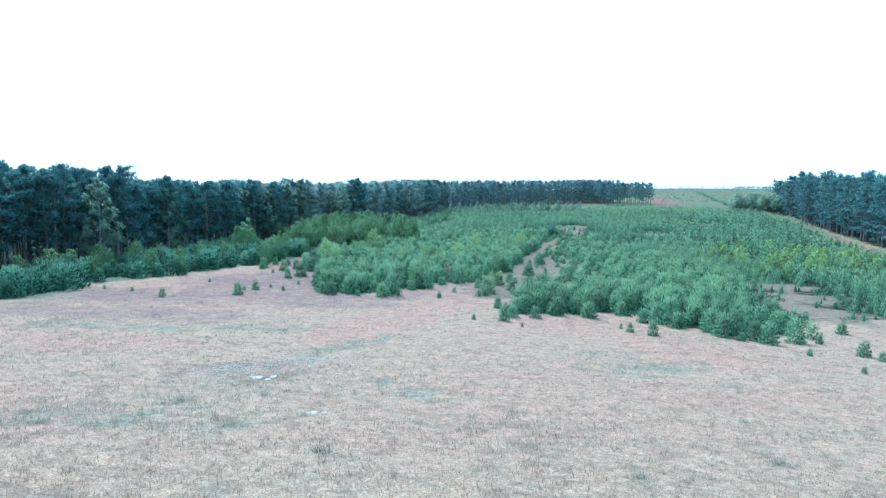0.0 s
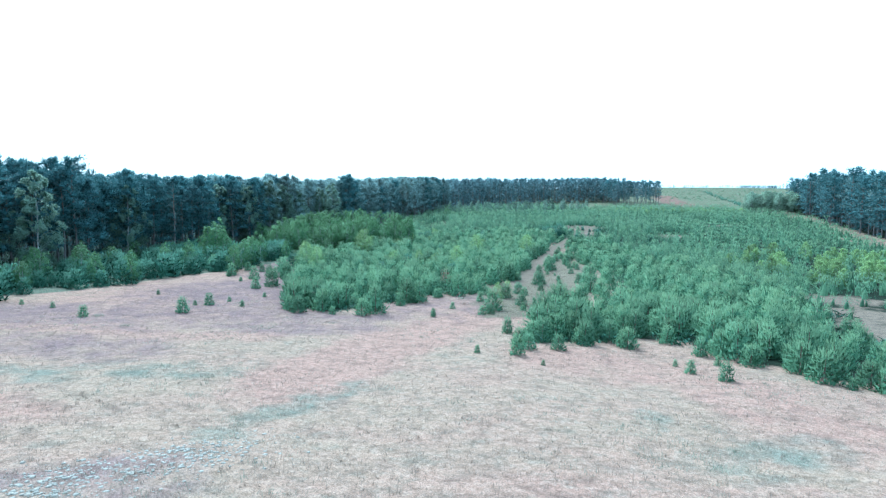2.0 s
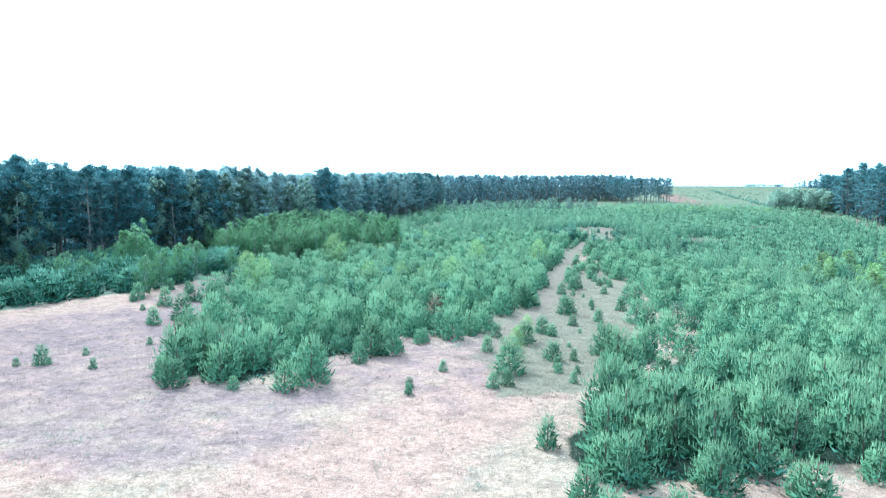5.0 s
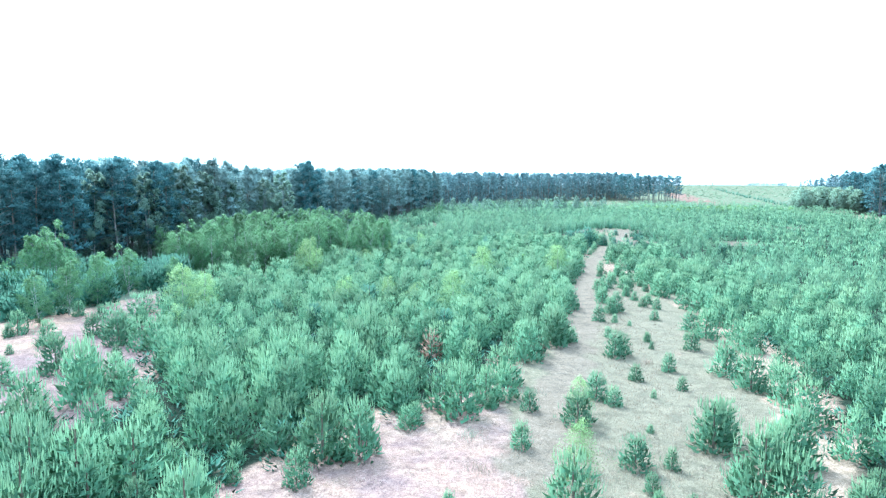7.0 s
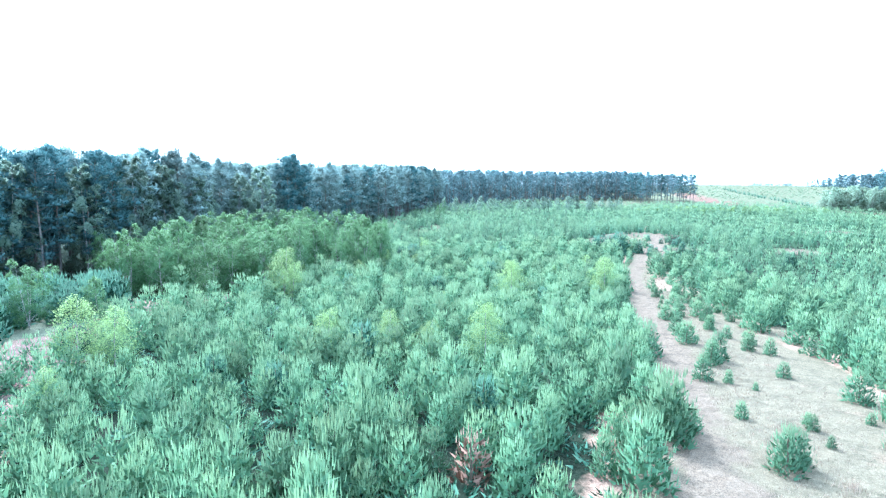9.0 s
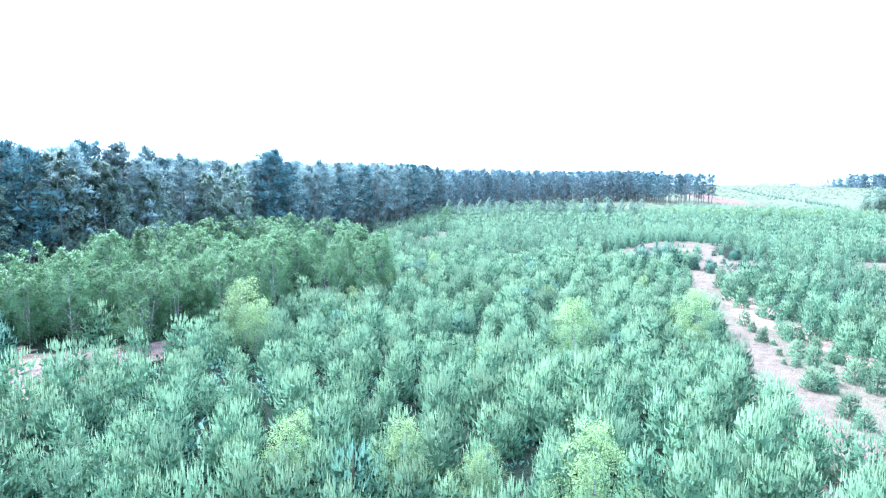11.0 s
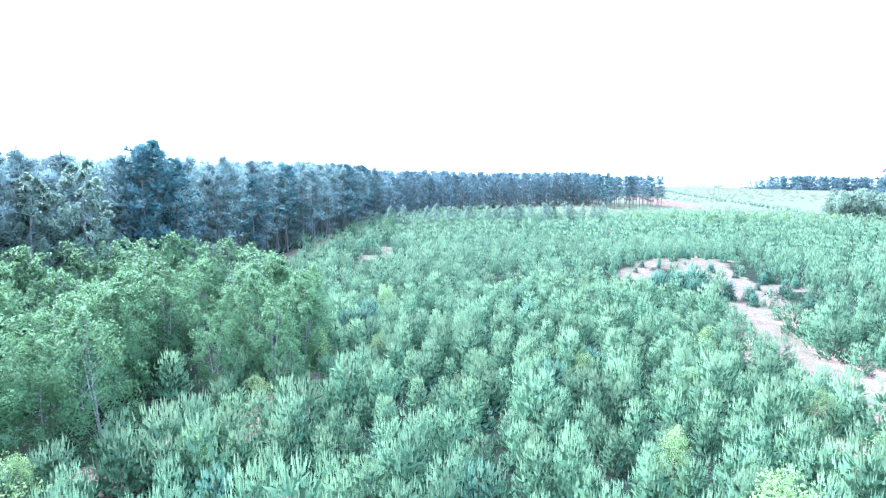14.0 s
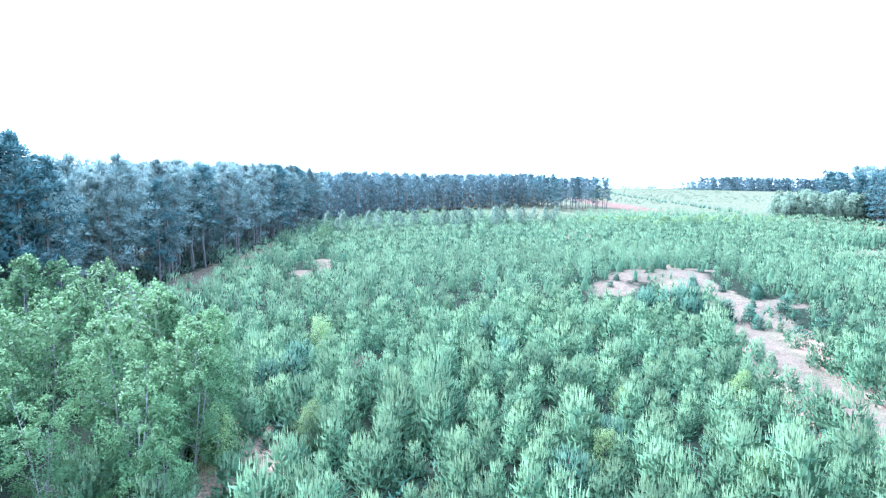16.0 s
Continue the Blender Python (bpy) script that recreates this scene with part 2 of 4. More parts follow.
def green_spots(x, y):
    """How green the thin grass of the open heath is."""
    return np.maximum.reduce([0.45 * near_line(x, y, [(-34, 49), (-24, 49.5), (-16, 51)], 3.2), 0.6 * near_line(x, y, [(-9.5, 40), (-7.5, 44.7), (-4.8, 48.2)], 1.5), 0.55 * near_line(x, y, [(12.8, 38.1), (18.7, 40.7)], 1.9), 0.55 * blob(x, y, -1.5, 30, 1.5, 1.3), 0.5 * blob(x, y, -3.8, 32.4, 1.6, 1.3), 0.5 * blob(x, y, 12, 44.2, 2.0, 1.4), 0.4 * blob(x, y, -12, 22, 6, 3), 0.5 * blob(x, y, 17, 34, 2.5, 1.2)])


TRACK = [(6, 84), (11, 100), (13, 106), (15.5, 113), (18, 120), (22.5, 137), (27.8, 155), (30.6, 164), (33.8, 170.5), (36.6, 177), (40, 184.5), (44.8, 191), (49, 200), (47.5, 206)]
TRACK_FAR = [(105, 110), (113, 143), (118, 160), (128, 185), (144, 221), (156, 250)]
FOREST_EDGE = [(-78, 50), (-68, 100), (-55, 146), (-40, 188), (-31, 205), (-23, 226), (-15, 250), (-8, 275), (3, 308), (24, 336), (52, 370), (85, 388), (127, 402)]
RIGHT_EDGE = [(172, 290), (159, 255), (145, 222), (131, 182), (122, 155), (117, 130), (113, 100)]
LEFT_PLOT = [(-17, 74), (-9, 72.5), (-6, 79), (-2, 86), (5, 91), (8.5, 98), (11.5, 106), (14, 113), (16, 120), (20.5, 137), (27, 156), (31, 166), (36, 177), (42, 188), (48, 207), (56, 226), (72, 300), (60, 326), (22, 326), (0, 296), (-7, 270), (-12, 246),
             (-18, 226), (-26, 205), (-20, 190), (-12, 178), (-8, 168), (-16, 156), (-25, 148), (-29.5, 139), (-30, 126), (-29.5, 112), (-24.5, 104), (-19.5, 90)]
RIGHT_PLOT = [(6.5, 59), (13, 60), (19, 63), (21, 58), (29, 47.5), (37, 53), (43, 60), (52, 60), (66, 64), (100, 90), (106, 124), (112, 150), (122, 180), (138, 215), (150, 262), (140, 310), (100, 318), (72, 300), (57, 226), (48.5, 207),
              (43.5, 188), (38.6, 177), (34.4, 166), (31.6, 152), (30.6, 138), (30, 125), (28.5, 112), (25.5, 101), (20.5, 89.5), (15.5, 83), (10.5, 76)]
STRIP = [(5, 91), (11.5, 106), (16, 120), (20.5, 137), (27, 156), (31.6, 152), (30.6, 138), (30, 125), (28.5, 112), (25.5, 101), (20.5, 89.5), (15.5, 83), (10.5, 76), (6, 74)]
BUSH_BELT = [(-54, 64), (-49, 70), (-54, 84), (-49, 90), (-46, 99), (-43, 107), (-39.5, 113), (-36.5, 118), (-34.5, 126), (-33.5, 138), (-38, 146), (-55, 142), (-64, 108), (-72, 64)]
THICKET = [(-45, 152), (-34, 143), (-25, 148), (-17, 157), (-9, 166), (-9, 178), (-17, 190), (-26, 198), (-38, 184)]
GAP_PATH = [(-24, 92), (-27, 100), (-28.8, 109), (-30.3, 116), (-32, 122), (-33.0, 130), (-30.6, 139), (-27.0, 143.5), (-24.5, 146), (-23.2, 150.5)]
BARE = [(36.2, 202, 3.4, 3.2), (42.5, 206, 4.0, 3.0), (50, 205, 3.6, 2.8), (55, 209, 2.6, 1.8), (45.6, 192, 2.4, 5.5), (50, 189, 3.4, 2.2), (42, 184.5, 3.6, 2.6), (70, 184.5, 5.5, 3.0), (102, 221, 9, 3.4), (0.8, 233, 1.3, 7), (-3, 227, 1.7, 2.2), (-18, 228, 3.5, 6),
        (46.5, 69, 5.5, 8.0), (51, 81, 6.5, 6.0), (56, 92, 5.0, 4.5), (0.8, 184, 1.1, 1.9), (-9, 150, 1.2, 1.5), (33, 128, 1.5, 3), (-9.5, 176, 1.0, 1.0)]


def axis(lo, hi, step, far_lo, far_hi):
    a = [np.arange(lo, hi + 0.01, step)]
    v, s, up = hi, step, []
    while v < far_hi:
        s *= 1.11
        v += s
        up.append(v)
    v, s, down = lo, step, []
    while v > far_lo:
        s *= 1.11
        v -= s
        down.append(v)
    return np.concatenate([down[::-1], a[0], up])


def build_mesh(name, verts, tris, mats, layers=None, slots=None, smooth=False, face=None):
    me = bpy.data.meshes.new(name)
    verts, tris = np.asarray(verts, np.float32), np.asarray(tris, np.int32)
    k = tris.shape[1]
    me.vertices.add(len(verts))
    me.vertices.foreach_set("co", verts.ravel())
    me.loops.add(tris.size)
    me.loops.foreach_set("vertex_index", tris.ravel())
    me.polygons.add(len(tris))
    me.polygons.foreach_set("loop_start", np.arange(0, tris.size, k, dtype=np.int32))
    for m in mats:
        me.materials.append(m)
    if slots is not None:
        me.polygons.foreach_set("material_index", np.asarray(slots, np.int32))
    me.update(calc_edges=True)
    if smooth:
        me.shade_smooth()
    for key, val in (layers or {}).items():
        a = me.attributes.new(key, "FLOAT", "POINT")
        a.data.foreach_set("value", np.asarray(val, np.float32))
    if face is not None and np.any(face):
        me.normals_split_custom_set_from_vertices(np.asarray(face, np.float32))
    return me


def make_ground():
    xs, ys = axis(-75, 125, 1.35, -3500, 3500), axis(-10, 300, 1.35, -1500, 4200)
    X, Y = np.meshgrid(xs, ys)
    Z = land(X, Y)
    Z += np.where((np.abs(X) < 130) & (Y < 310), 0.05 * (rng.random(X.shape) - 0.5), 0)
    i = np.arange(X.size).reshape(X.shape)
    quads = np.stack([i[:-1, :-1], i[:-1, 1:], i[1:, 1:], i[1:, :-1]], -1).reshape(-1, 4)
    x, y = X.ravel(), Y.ravel()
    sand = np.clip(1.5 - line_distance(x, y, TRACK) / np.where(y > 150, 1.15, 1.6), 0, 1)
    sand = np.maximum(sand, 0.6 * np.clip(1.3 - line_distance(x, y, TRACK_FAR) / 1.8, 0, 1))
    for b in BARE:
        sand = np.maximum(sand, blob(x, y, *b))
    pink = np.maximum.reduce([1.3 * near_line(x, y, [(5, 76), (0, 69), (-4, 62), (-7.5, 53), (-8.5, 48)], 3.6), 0.8 * near_line(x, y, [(-16, 63), (-24, 62.5), (-41, 66)], 3.0), 0.8 * near_line(x, y, [(11, 57), (17.5, 54), (21, 43)], 5.0), 0.7 * blob(x, y, -26, 42, 7, 4), 0.8 * blob(x, y, -32, 90, 17, 28), 0.6 * blob(x, y, 0, 80, 9, 10), 0.6 * blob(x, y, 16, 32, 6, 4)])
    mauve = 0.9 * np.maximum.reduce([0.5 * blob(x, y, 0, 81, 7, 9), 0.65 * near_line(x, y, [(-19, 76), (-9, 72), (-5, 79), (-1, 86), (4, 89)], 4.0), 0.9 * blob(x, y, -27, 92, 14, 16), 0.8 * blob(x, y, -22, 80, 8, 8), near_line(x, y, GAP_PATH, 2.2), near_line(x, y, [(-15, 82), (-19.5, 90), (-24.5, 104), (-29.5, 112), (-31, 126)], 4.0), 0.75 * blob(x, y, -38, 72, 24, 8), 0.65 * near_line(x, y, [(-52, 63), (-38, 57), (-24, 57.5)], 4.5), 0.7 * near_line(x, y, [(-22, 70), (-13, 66), (-8, 68)], 3.0), 0.55 * blob(x, y, -12, 33, 4, 4)])
    greenish = np.maximum(green_spots(x, y), 0.5 * blob(x, y, 10, 90, 5, 6))
    meadow = np.maximum.reduce([blob(x, y, 80, 124, 24, 26), blob(x, y, 100, 165, 14, 20), 0.5 * blob(x, y, 18, 103, 3.5, 6), 0.4 * blob(x, y, 11, 82, 3, 5)])
    meadow = np.maximum(meadow, 0.9 * inside(x, y, BUSH_BELT))
    far_field = 1.0 * (y > 300)
    pasture = 1.0 * inside(x, y, STRIP)
    pasture = np.maximum(pasture, np.where(y > 92, 1.2 * np.clip(1.7 - line_distance(x, y, TRACK) / np.where(y > 150, 1.7, 3.2), 0, 1), 0))
    for cx, cy, rx, ry in BARE:
        pasture = np.maximum(pasture, np.where(cy > 120, 1.2 * blob(x, y, cx, cy, rx * 1.7, ry * 1.7), 0))
    # Mask of the needle floor with painted shade: under woods, thicket and plots.
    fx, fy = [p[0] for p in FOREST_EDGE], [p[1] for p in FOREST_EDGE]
    shaded_litter = np.where(y < 391, np.clip((np.interp(y, fy, fx) - x) / 6 + 0.6, 0, 1), 0)
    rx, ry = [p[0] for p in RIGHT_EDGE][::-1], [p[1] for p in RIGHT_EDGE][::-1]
    shaded_litter = np.maximum(shaded_litter, np.where((y < 300) & (y > 95), np.clip((x - np.interp(y, ry, rx)) / 6 + 0.5, 0, 1), 0))
    shaded_litter = np.maximum(shaded_litter, 1.2 * inside(x, y, THICKET))
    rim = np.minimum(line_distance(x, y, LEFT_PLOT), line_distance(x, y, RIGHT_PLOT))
    shaded_litter = np.maximum(shaded_litter, 1.5 * (inside(x, y, LEFT_PLOT) | inside(x, y, RIGHT_PLOT)) * np.clip(rim / 2.5 - 1.1, 0, 1))
    red = np.clip(1.4 - line_distance(x, y, [(143, 345), (165, 430), (192, 505)]) / 9.0, 0, 1)
    me = build_mesh("ground", np.stack([x, y, Z.ravel()], 1), quads, [GROUND], dict(sand=sand, pink=pink, mauve=mauve, greenish=greenish, meadow=meadow, pasture=pasture, far_field=far_field, shaded_litter=shaded_litter, red=red), smooth=True)
    tagged(new("ground", me), "dry pinkish grassland with sandy tracks on gently rising land", "ground", kind="structure")


make_ground()

# ---------------------------------------------------------------- plant templates: arrays of points, triangles, tips, slots
class Shape:
    """Points, triangles, tip values and, where given, the way that each point's surface faces."""
    def __init__(self):
        self.v, self.t, self.tip, self.face, self.n = [], [], [], [], 0

    def add(self, v, t, tip, face=None):
        self.v.append(np.asarray(v, float).reshape(-1, 3))
        self.t.append(np.asarray(t, int).reshape(-1, 3) + self.n)
        self.tip.append(np.asarray(tip, float).ravel())
        self.face.append(np.zeros_like(self.v[-1]) if face is None else np.asarray(face, float).reshape(-1, 3))
        self.n += len(self.v[-1])
        return self

    def arrays(self):
        return np.concatenate(self.v), np.concatenate(self.t), np.concatenate(self.tip), np.concatenate(self.face)


def unit(v):
    return v / np.maximum(np.linalg.norm(v, axis=-1, keepdims=True), 1e-9)


def across(d, r):
    """Two directions at right angles to d, turned at random."""
    a = unit(np.cross(d, unit(r.normal(size=d.shape))))
    return a, np.cross(d, a)


def shoots(shape, base, way, length, radius, r, tip_low=0.0, tip_high=1.0, soft=0.6):
    """Bottle-brush shoots: thin at the foot, blunt at the tip, paler towards it."""
    n = len(base)
    a, b = across(way, r)
    ang = np.arange(3) * 2 * np.pi / 3
    low, high = np.broadcast_to(tip_low, n), np.broadcast_to(tip_high, n)
    ring = base[:, None] + way[:, None] * (length * 0.30)[:, None, None] + radius[:, None, None] * (np.cos(ang)[None, :, None] * a[:, None] + np.sin(ang)[None, :, None] * b[:, None])
    v = np.concatenate([(base + way * length[:, None])[:, None], ring], 1)
    t = [(0, 1, 2), (0, 2, 3), (0, 3, 1)]
    tip = np.stack([high] + [low] * 3, 1)
    tris = (np.arange(n)[:, None, None] * v.shape[1] + np.array(t)[None]).reshape(-1, 3)
    axis_ = base[:, None] + way[:, None] * np.einsum("nkj,nj->nk", v - base[:, None], way)[..., None]
    out = unit(base * np.array([1, 1, 0]) + 1e-6)[:, None]
    face = unit(unit(v - axis_ + 1e-9) * (1 - soft) + np.array([0, 0, 0.75]) * soft + out * 0.55 * soft)
    shape.add(v, tris, tip, face)


def body(shape, levels, radii, sides, r, tip=0.1):
    """The closed inner mass of a bush, uneven all round."""
    ang = np.arange(sides) * 2 * np.pi / sides
    v, t = [], []
    for h, q in zip(levels, radii):
        w = q * r.uniform(0.72, 1.2, sides)
        v.append(np.stack([np.cos(ang) * w, np.sin(ang) * w, h + r.normal(0, 0.03, sides)], 1))
    v.append(np.array([[0, 0, levels[-1] + 0.10]]))
    v = np.concatenate(v)
    for k in range(len(levels) - 1):
        for q in range(sides):
            a, b = k * sides + q, k * sides + (q + 1) % sides
            t += [(a, b, b + sides), (a, b + sides, a + sides)]
    top = (len(levels) - 1) * sides
    t += [(top + q, top + (q + 1) % sides, len(v) - 1) for q in range(sides)]
    shape.add(v, t, np.full(len(v), tip))


def turned_out(v, tip, face):
    """Winds each triangle so that its front looks the way that its foliage faces."""
    n = np.cross(v[:, 1] - v[:, 0], v[:, 2] - v[:, 0])
    back = np.einsum("ij,ij->i", n, face) < 0
    v[back] = v[back][:, [1, 0, 2]]
    tip[back] = tip[back][:, [1, 0, 2]]
    return v, tip


def blades(shape, base, way, length, width, r, tip_low=0.0, tip_high=1.0, face=None):
    """Single pointed blades, needles or leaves."""
    n = len(base)
    a, _ = across(way, r)
    v = np.stack([base - a * width[:, None] / 2, base + a * width[:, None] / 2, base + way * length[:, None]], 1)
    tip = np.stack([np.broadcast_to(tip_low, n), np.broadcast_to(tip_low, n), np.broadcast_to(tip_high, n)], 1)
    if face is not None:
        v, tip = turned_out(v, np.array(tip), face)
        face = np.repeat(face, 3, 0)
    shape.add(v, np.arange(3 * n).reshape(-1, 3), tip, face)


def leaf_cards(shape, centre, size, r, tip, droop=0.0, face=None):
    """Small pointed leaves, each turned its own way."""
    n = len(centre)
    d = unit(r.normal(size=(n, 3)) + np.array([0, 0, -droop]))
    a, _ = across(d, r)
    s = size[:, None]
    v = np.stack([centre - d * s * 0.6, centre + a * s * 0.5 + d * s * 0.1, centre + d * s * 0.5 - a * s * 0.35], 1)
    tip = np.repeat(tip, 3).reshape(-1, 3)
    if face is not None:
        v, tip = turned_out(v, np.array(tip), face)
        face = np.repeat(face, 3, 0)
    shape.add(v, np.arange(3 * n).reshape(-1, 3), tip, face)


def tube(shape, pts, radii, sides=6, tip=0.0):
    pts, radii = np.asarray(pts, float), np.asarray(radii, float)
    m = len(pts)
    d = unit(np.gradient(pts, axis=0))
    ref = np.where(np.abs(d[:, 2:]) > 0.9, np.array([[1.0, 0, 0]]), np.array([[0, 0, 1.0]]))
    a = unit(np.cross(d, ref))
    b = np.cross(d, a)
    ang = np.arange(sides) * 2 * np.pi / sides
    v = pts[:, None] + radii[:, None, None] * (np.cos(ang)[None, :, None] * a[:, None] + np.sin(ang)[None, :, None] * b[:, None])
    i = np.arange(m * sides).reshape(m, sides)
    j = np.roll(i, -1, 1)
    t = np.concatenate([np.stack([i[:-1], j[:-1], j[1:]], -1).reshape(-1, 3), np.stack([i[:-1], j[1:], i[1:]], -1).reshape(-1, 3)])
    shape.add(v, t, np.full(m * sides, tip))


def young_pine(seed, whorls, per, side, fat=1.0, full=True, lead_apart=False):
    """A bushy young pine one metre high: a stem, whorls of rising branches, each with upright bottle-brush shoots."""
    r = np.random.default_rng(seed)
    trunk, crown, lead = Shape(), Shape(), Shape()
    tube(trunk, [(0, 0, -0.05), (0.01, 0, 0.3), (-0.01, 0.01, 0.6), (0, 0, 0.9)], [0.024, 0.018, 0.012, 0.005], 5)
    spread, lean = r.uniform(0.38, 0.46), r.uniform(0, 6.28)
    if full:
        m = 40 * whorls
        z, a = 0.70 * r.random(m) ** 1.8, r.uniform(0, 6.283, m)
        o = np.stack([np.cos(a), np.sin(a), np.zeros(m)], 1)
        p = o * (spread * 0.86 * (1 - z ** 1.35) ** 0.8 * r.uniform(0.25, 1.0, m))[:, None] + np.array([0, 0, 1.0]) * z[:, None]
        face = unit(o + np.array([0, 0, 0.6]))
        # Inner needles toned dark: shade within the bush put into colour.
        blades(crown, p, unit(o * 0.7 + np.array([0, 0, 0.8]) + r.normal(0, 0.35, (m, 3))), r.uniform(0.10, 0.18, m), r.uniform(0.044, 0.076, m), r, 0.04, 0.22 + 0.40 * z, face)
    else:
        body(crown, [-0.02, 0.20, 0.48], [spread * q for q in (0.30, 0.32, 0.08)], 5, r, 0.3)
    base, way, length, u = [], [], [], []
    up = np.array([0, 0, 1.0])
    for k in range(whorls):
        z = 0.05 + 0.70 * (k / max(1, whorls - 1)) ** 0.92
        for q in range(per):
            a = 6.283 * (q + 0.37 * k) / per + r.normal(0, 0.22)
            o = np.array([math.cos(a), math.sin(a), 0.0])
            L = spread * (1 - z ** 1.35) ** 0.8 * (1 + 0.16 * math.cos(3 * a + lean)) * r.uniform(0.82, 1.14)
            rise = 0.12 + 0.35 * z
            tan = np.array([-o[1], o[0], 0.0])
            for j in range(side + 1):
                f = 1.0 if j == 0 else r.uniform(0.42, 0.95)
                swing = 0.0 if j == 0 else r.uniform(-0.34, 0.34) * f
                p = up * (z + rise * L * f * f + r.normal(0, 0.012)) + o * L * f + tan * L * swing
                base.append(p)
                way.append(o * (0.03 + 0.17 * (1 - z) * f) + tan * swing * 0.2 + up + r.normal(0, 0.08, 3))
                length.append(r.uniform(0.13, 0.21) * (0.9 + 0.30 * z))
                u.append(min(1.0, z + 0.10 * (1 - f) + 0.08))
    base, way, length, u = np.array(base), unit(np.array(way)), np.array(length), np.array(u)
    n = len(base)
    # Low shoots darker, tops paler: shade painted in, on top of pale new growth.
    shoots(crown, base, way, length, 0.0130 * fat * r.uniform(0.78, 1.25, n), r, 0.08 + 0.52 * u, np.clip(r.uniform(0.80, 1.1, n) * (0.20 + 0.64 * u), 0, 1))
    top = np.array([[0, 0, 0.74], [0.035, 0.01, 0.71], [-0.02, 0.035, 0.70], [-0.02, -0.03, 0.69]])
    shoots(lead, top, unit(np.array([[0.02, 0.02, 1.0], [0.22, 0.03, 1.0], [-0.12, 0.2, 1.0], [-0.12, -0.2, 1.0]])), np.array([0.26, 0.19, 0.18, 0.17]), np.full(4, 0.0140 * fat), r, 0.6, 0.95)
    if not lead_apart:
        crown.add(*lead.arrays())
    return trunk.arrays(), crown.arrays(), lead.arrays()


def tall_pine(seed, height, crown_from, limbs, tufts, spread=2.4, size=0.42, rich=True):
    """A forest pine: bare reddish trunk with dead snags, spreading limbs with flat pads of needles."""
    r = np.random.default_rng(seed)
    trunk, wood, crown = Shape(), Shape(), Shape()
    q = 9 if rich else 3
    z = np.linspace(-0.3, height * 0.97, q)
    bend = np.cumsum(r.normal(0, 0.07, (q, 2)), 0)
    pts = np.concatenate([bend, z[:, None]], 1)
    tube(trunk, pts, np.linspace(0.20, 0.035, q), 7 if rich else 4)
    at = lambda h: np.array([np.interp(h, z, pts[:, 0]), np.interp(h, z, pts[:, 1]), h])
    for i in range(int(limbs * 0.35) if rich else 1):
        h = r.uniform(0.12, max(0.2, crown_from)) * height
        a = r.uniform(0, 2 * np.pi)
        e = at(h) + np.array([np.cos(a), np.sin(a), r.uniform(-0.3, 0.2)]) * r.uniform(0.5, 1.5)
        tube(wood, [at(h), e], [0.03, 0.008], 3)
    per = max(2, tufts // limbs)
    up = np.array([0, 0, 1.0])

    def puff(c0, wide, high, count, out, tone0):
        """A cushion of needle tufts round one point of a bough."""
        if rich:
            # Core toned darker than its tufts: shade inside the cushion put into colour.
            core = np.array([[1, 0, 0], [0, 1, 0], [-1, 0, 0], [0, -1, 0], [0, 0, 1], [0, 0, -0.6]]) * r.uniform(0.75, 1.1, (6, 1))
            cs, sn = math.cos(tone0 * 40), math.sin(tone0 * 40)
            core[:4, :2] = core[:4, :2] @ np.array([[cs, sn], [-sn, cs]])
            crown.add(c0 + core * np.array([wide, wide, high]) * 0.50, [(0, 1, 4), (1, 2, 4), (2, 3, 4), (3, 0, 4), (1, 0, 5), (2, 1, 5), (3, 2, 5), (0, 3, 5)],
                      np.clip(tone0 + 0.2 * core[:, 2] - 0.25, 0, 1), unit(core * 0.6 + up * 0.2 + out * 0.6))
        d = unit(r.normal(size=(count, 3)) + np.array([0, 0, 0.25]))
        off = d * (r.random((count, 1)) ** 0.30) * np.array([wide, wide, high])
        way = unit(d * 0.8 + up * 0.45 + out * 0.3 + r.normal(0, 0.4, (count, 3)))
        face = unit(d * 0.5 + up * 0.35 + out * 0.6 + r.normal(0, 0.35, (count, 3)))
        # Tufts paler above and darker below: light from the sky painted into the tone.
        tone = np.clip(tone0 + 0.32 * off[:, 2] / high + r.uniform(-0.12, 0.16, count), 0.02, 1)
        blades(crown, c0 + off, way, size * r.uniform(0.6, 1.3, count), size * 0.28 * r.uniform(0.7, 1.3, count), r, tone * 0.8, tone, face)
    for i in range(limbs):
        u = ((i + r.random()) / limbs) ** 0.85
        h = (crown_from + (1 - crown_from) * u * 0.97) * height
        a = i * 2.4 + r.normal(0, 0.5)
        reach = spread * (1 - u ** 2.3 * 0.74) * (0.60 + 0.40 * min(1, u * 3 + 0.3)) * r.uniform(0.6, 1.15)
        out_ = np.array([math.cos(a), math.sin(a), 0.0])
        way = out_ + up * (0.05 + 0.50 * u)
        s, e = at(h), at(h) + way * reach
        if rich and reach > 0.7:
            tube(wood, [s, (s + e) / 2 + np.array([0, 0, 0.14 * reach]), e], [0.045 * (1 - 0.6 * u) + 0.012, 0.03, 0.01], 3)
        pads = 4 if rich else 2
        for f in (0.40, 0.65, 0.88, 1.05)[-pads:]:
            c0 = s + (e - s) * (f + r.normal(0, 0.05)) + up * 0.10 * reach + r.normal(0, 0.16 * reach, 3) * np.array([1, 1, 0.5])
            wide = (0.36 + 0.20 * reach) * r.uniform(0.8, 1.2)
            puff(c0, wide, wide * 0.70, per // pads, out_, 0.40 + 0.12 * u)
    puff(at(height * 0.92), 0.95, 1.0, per * 2, up * 0.3, 0.5)
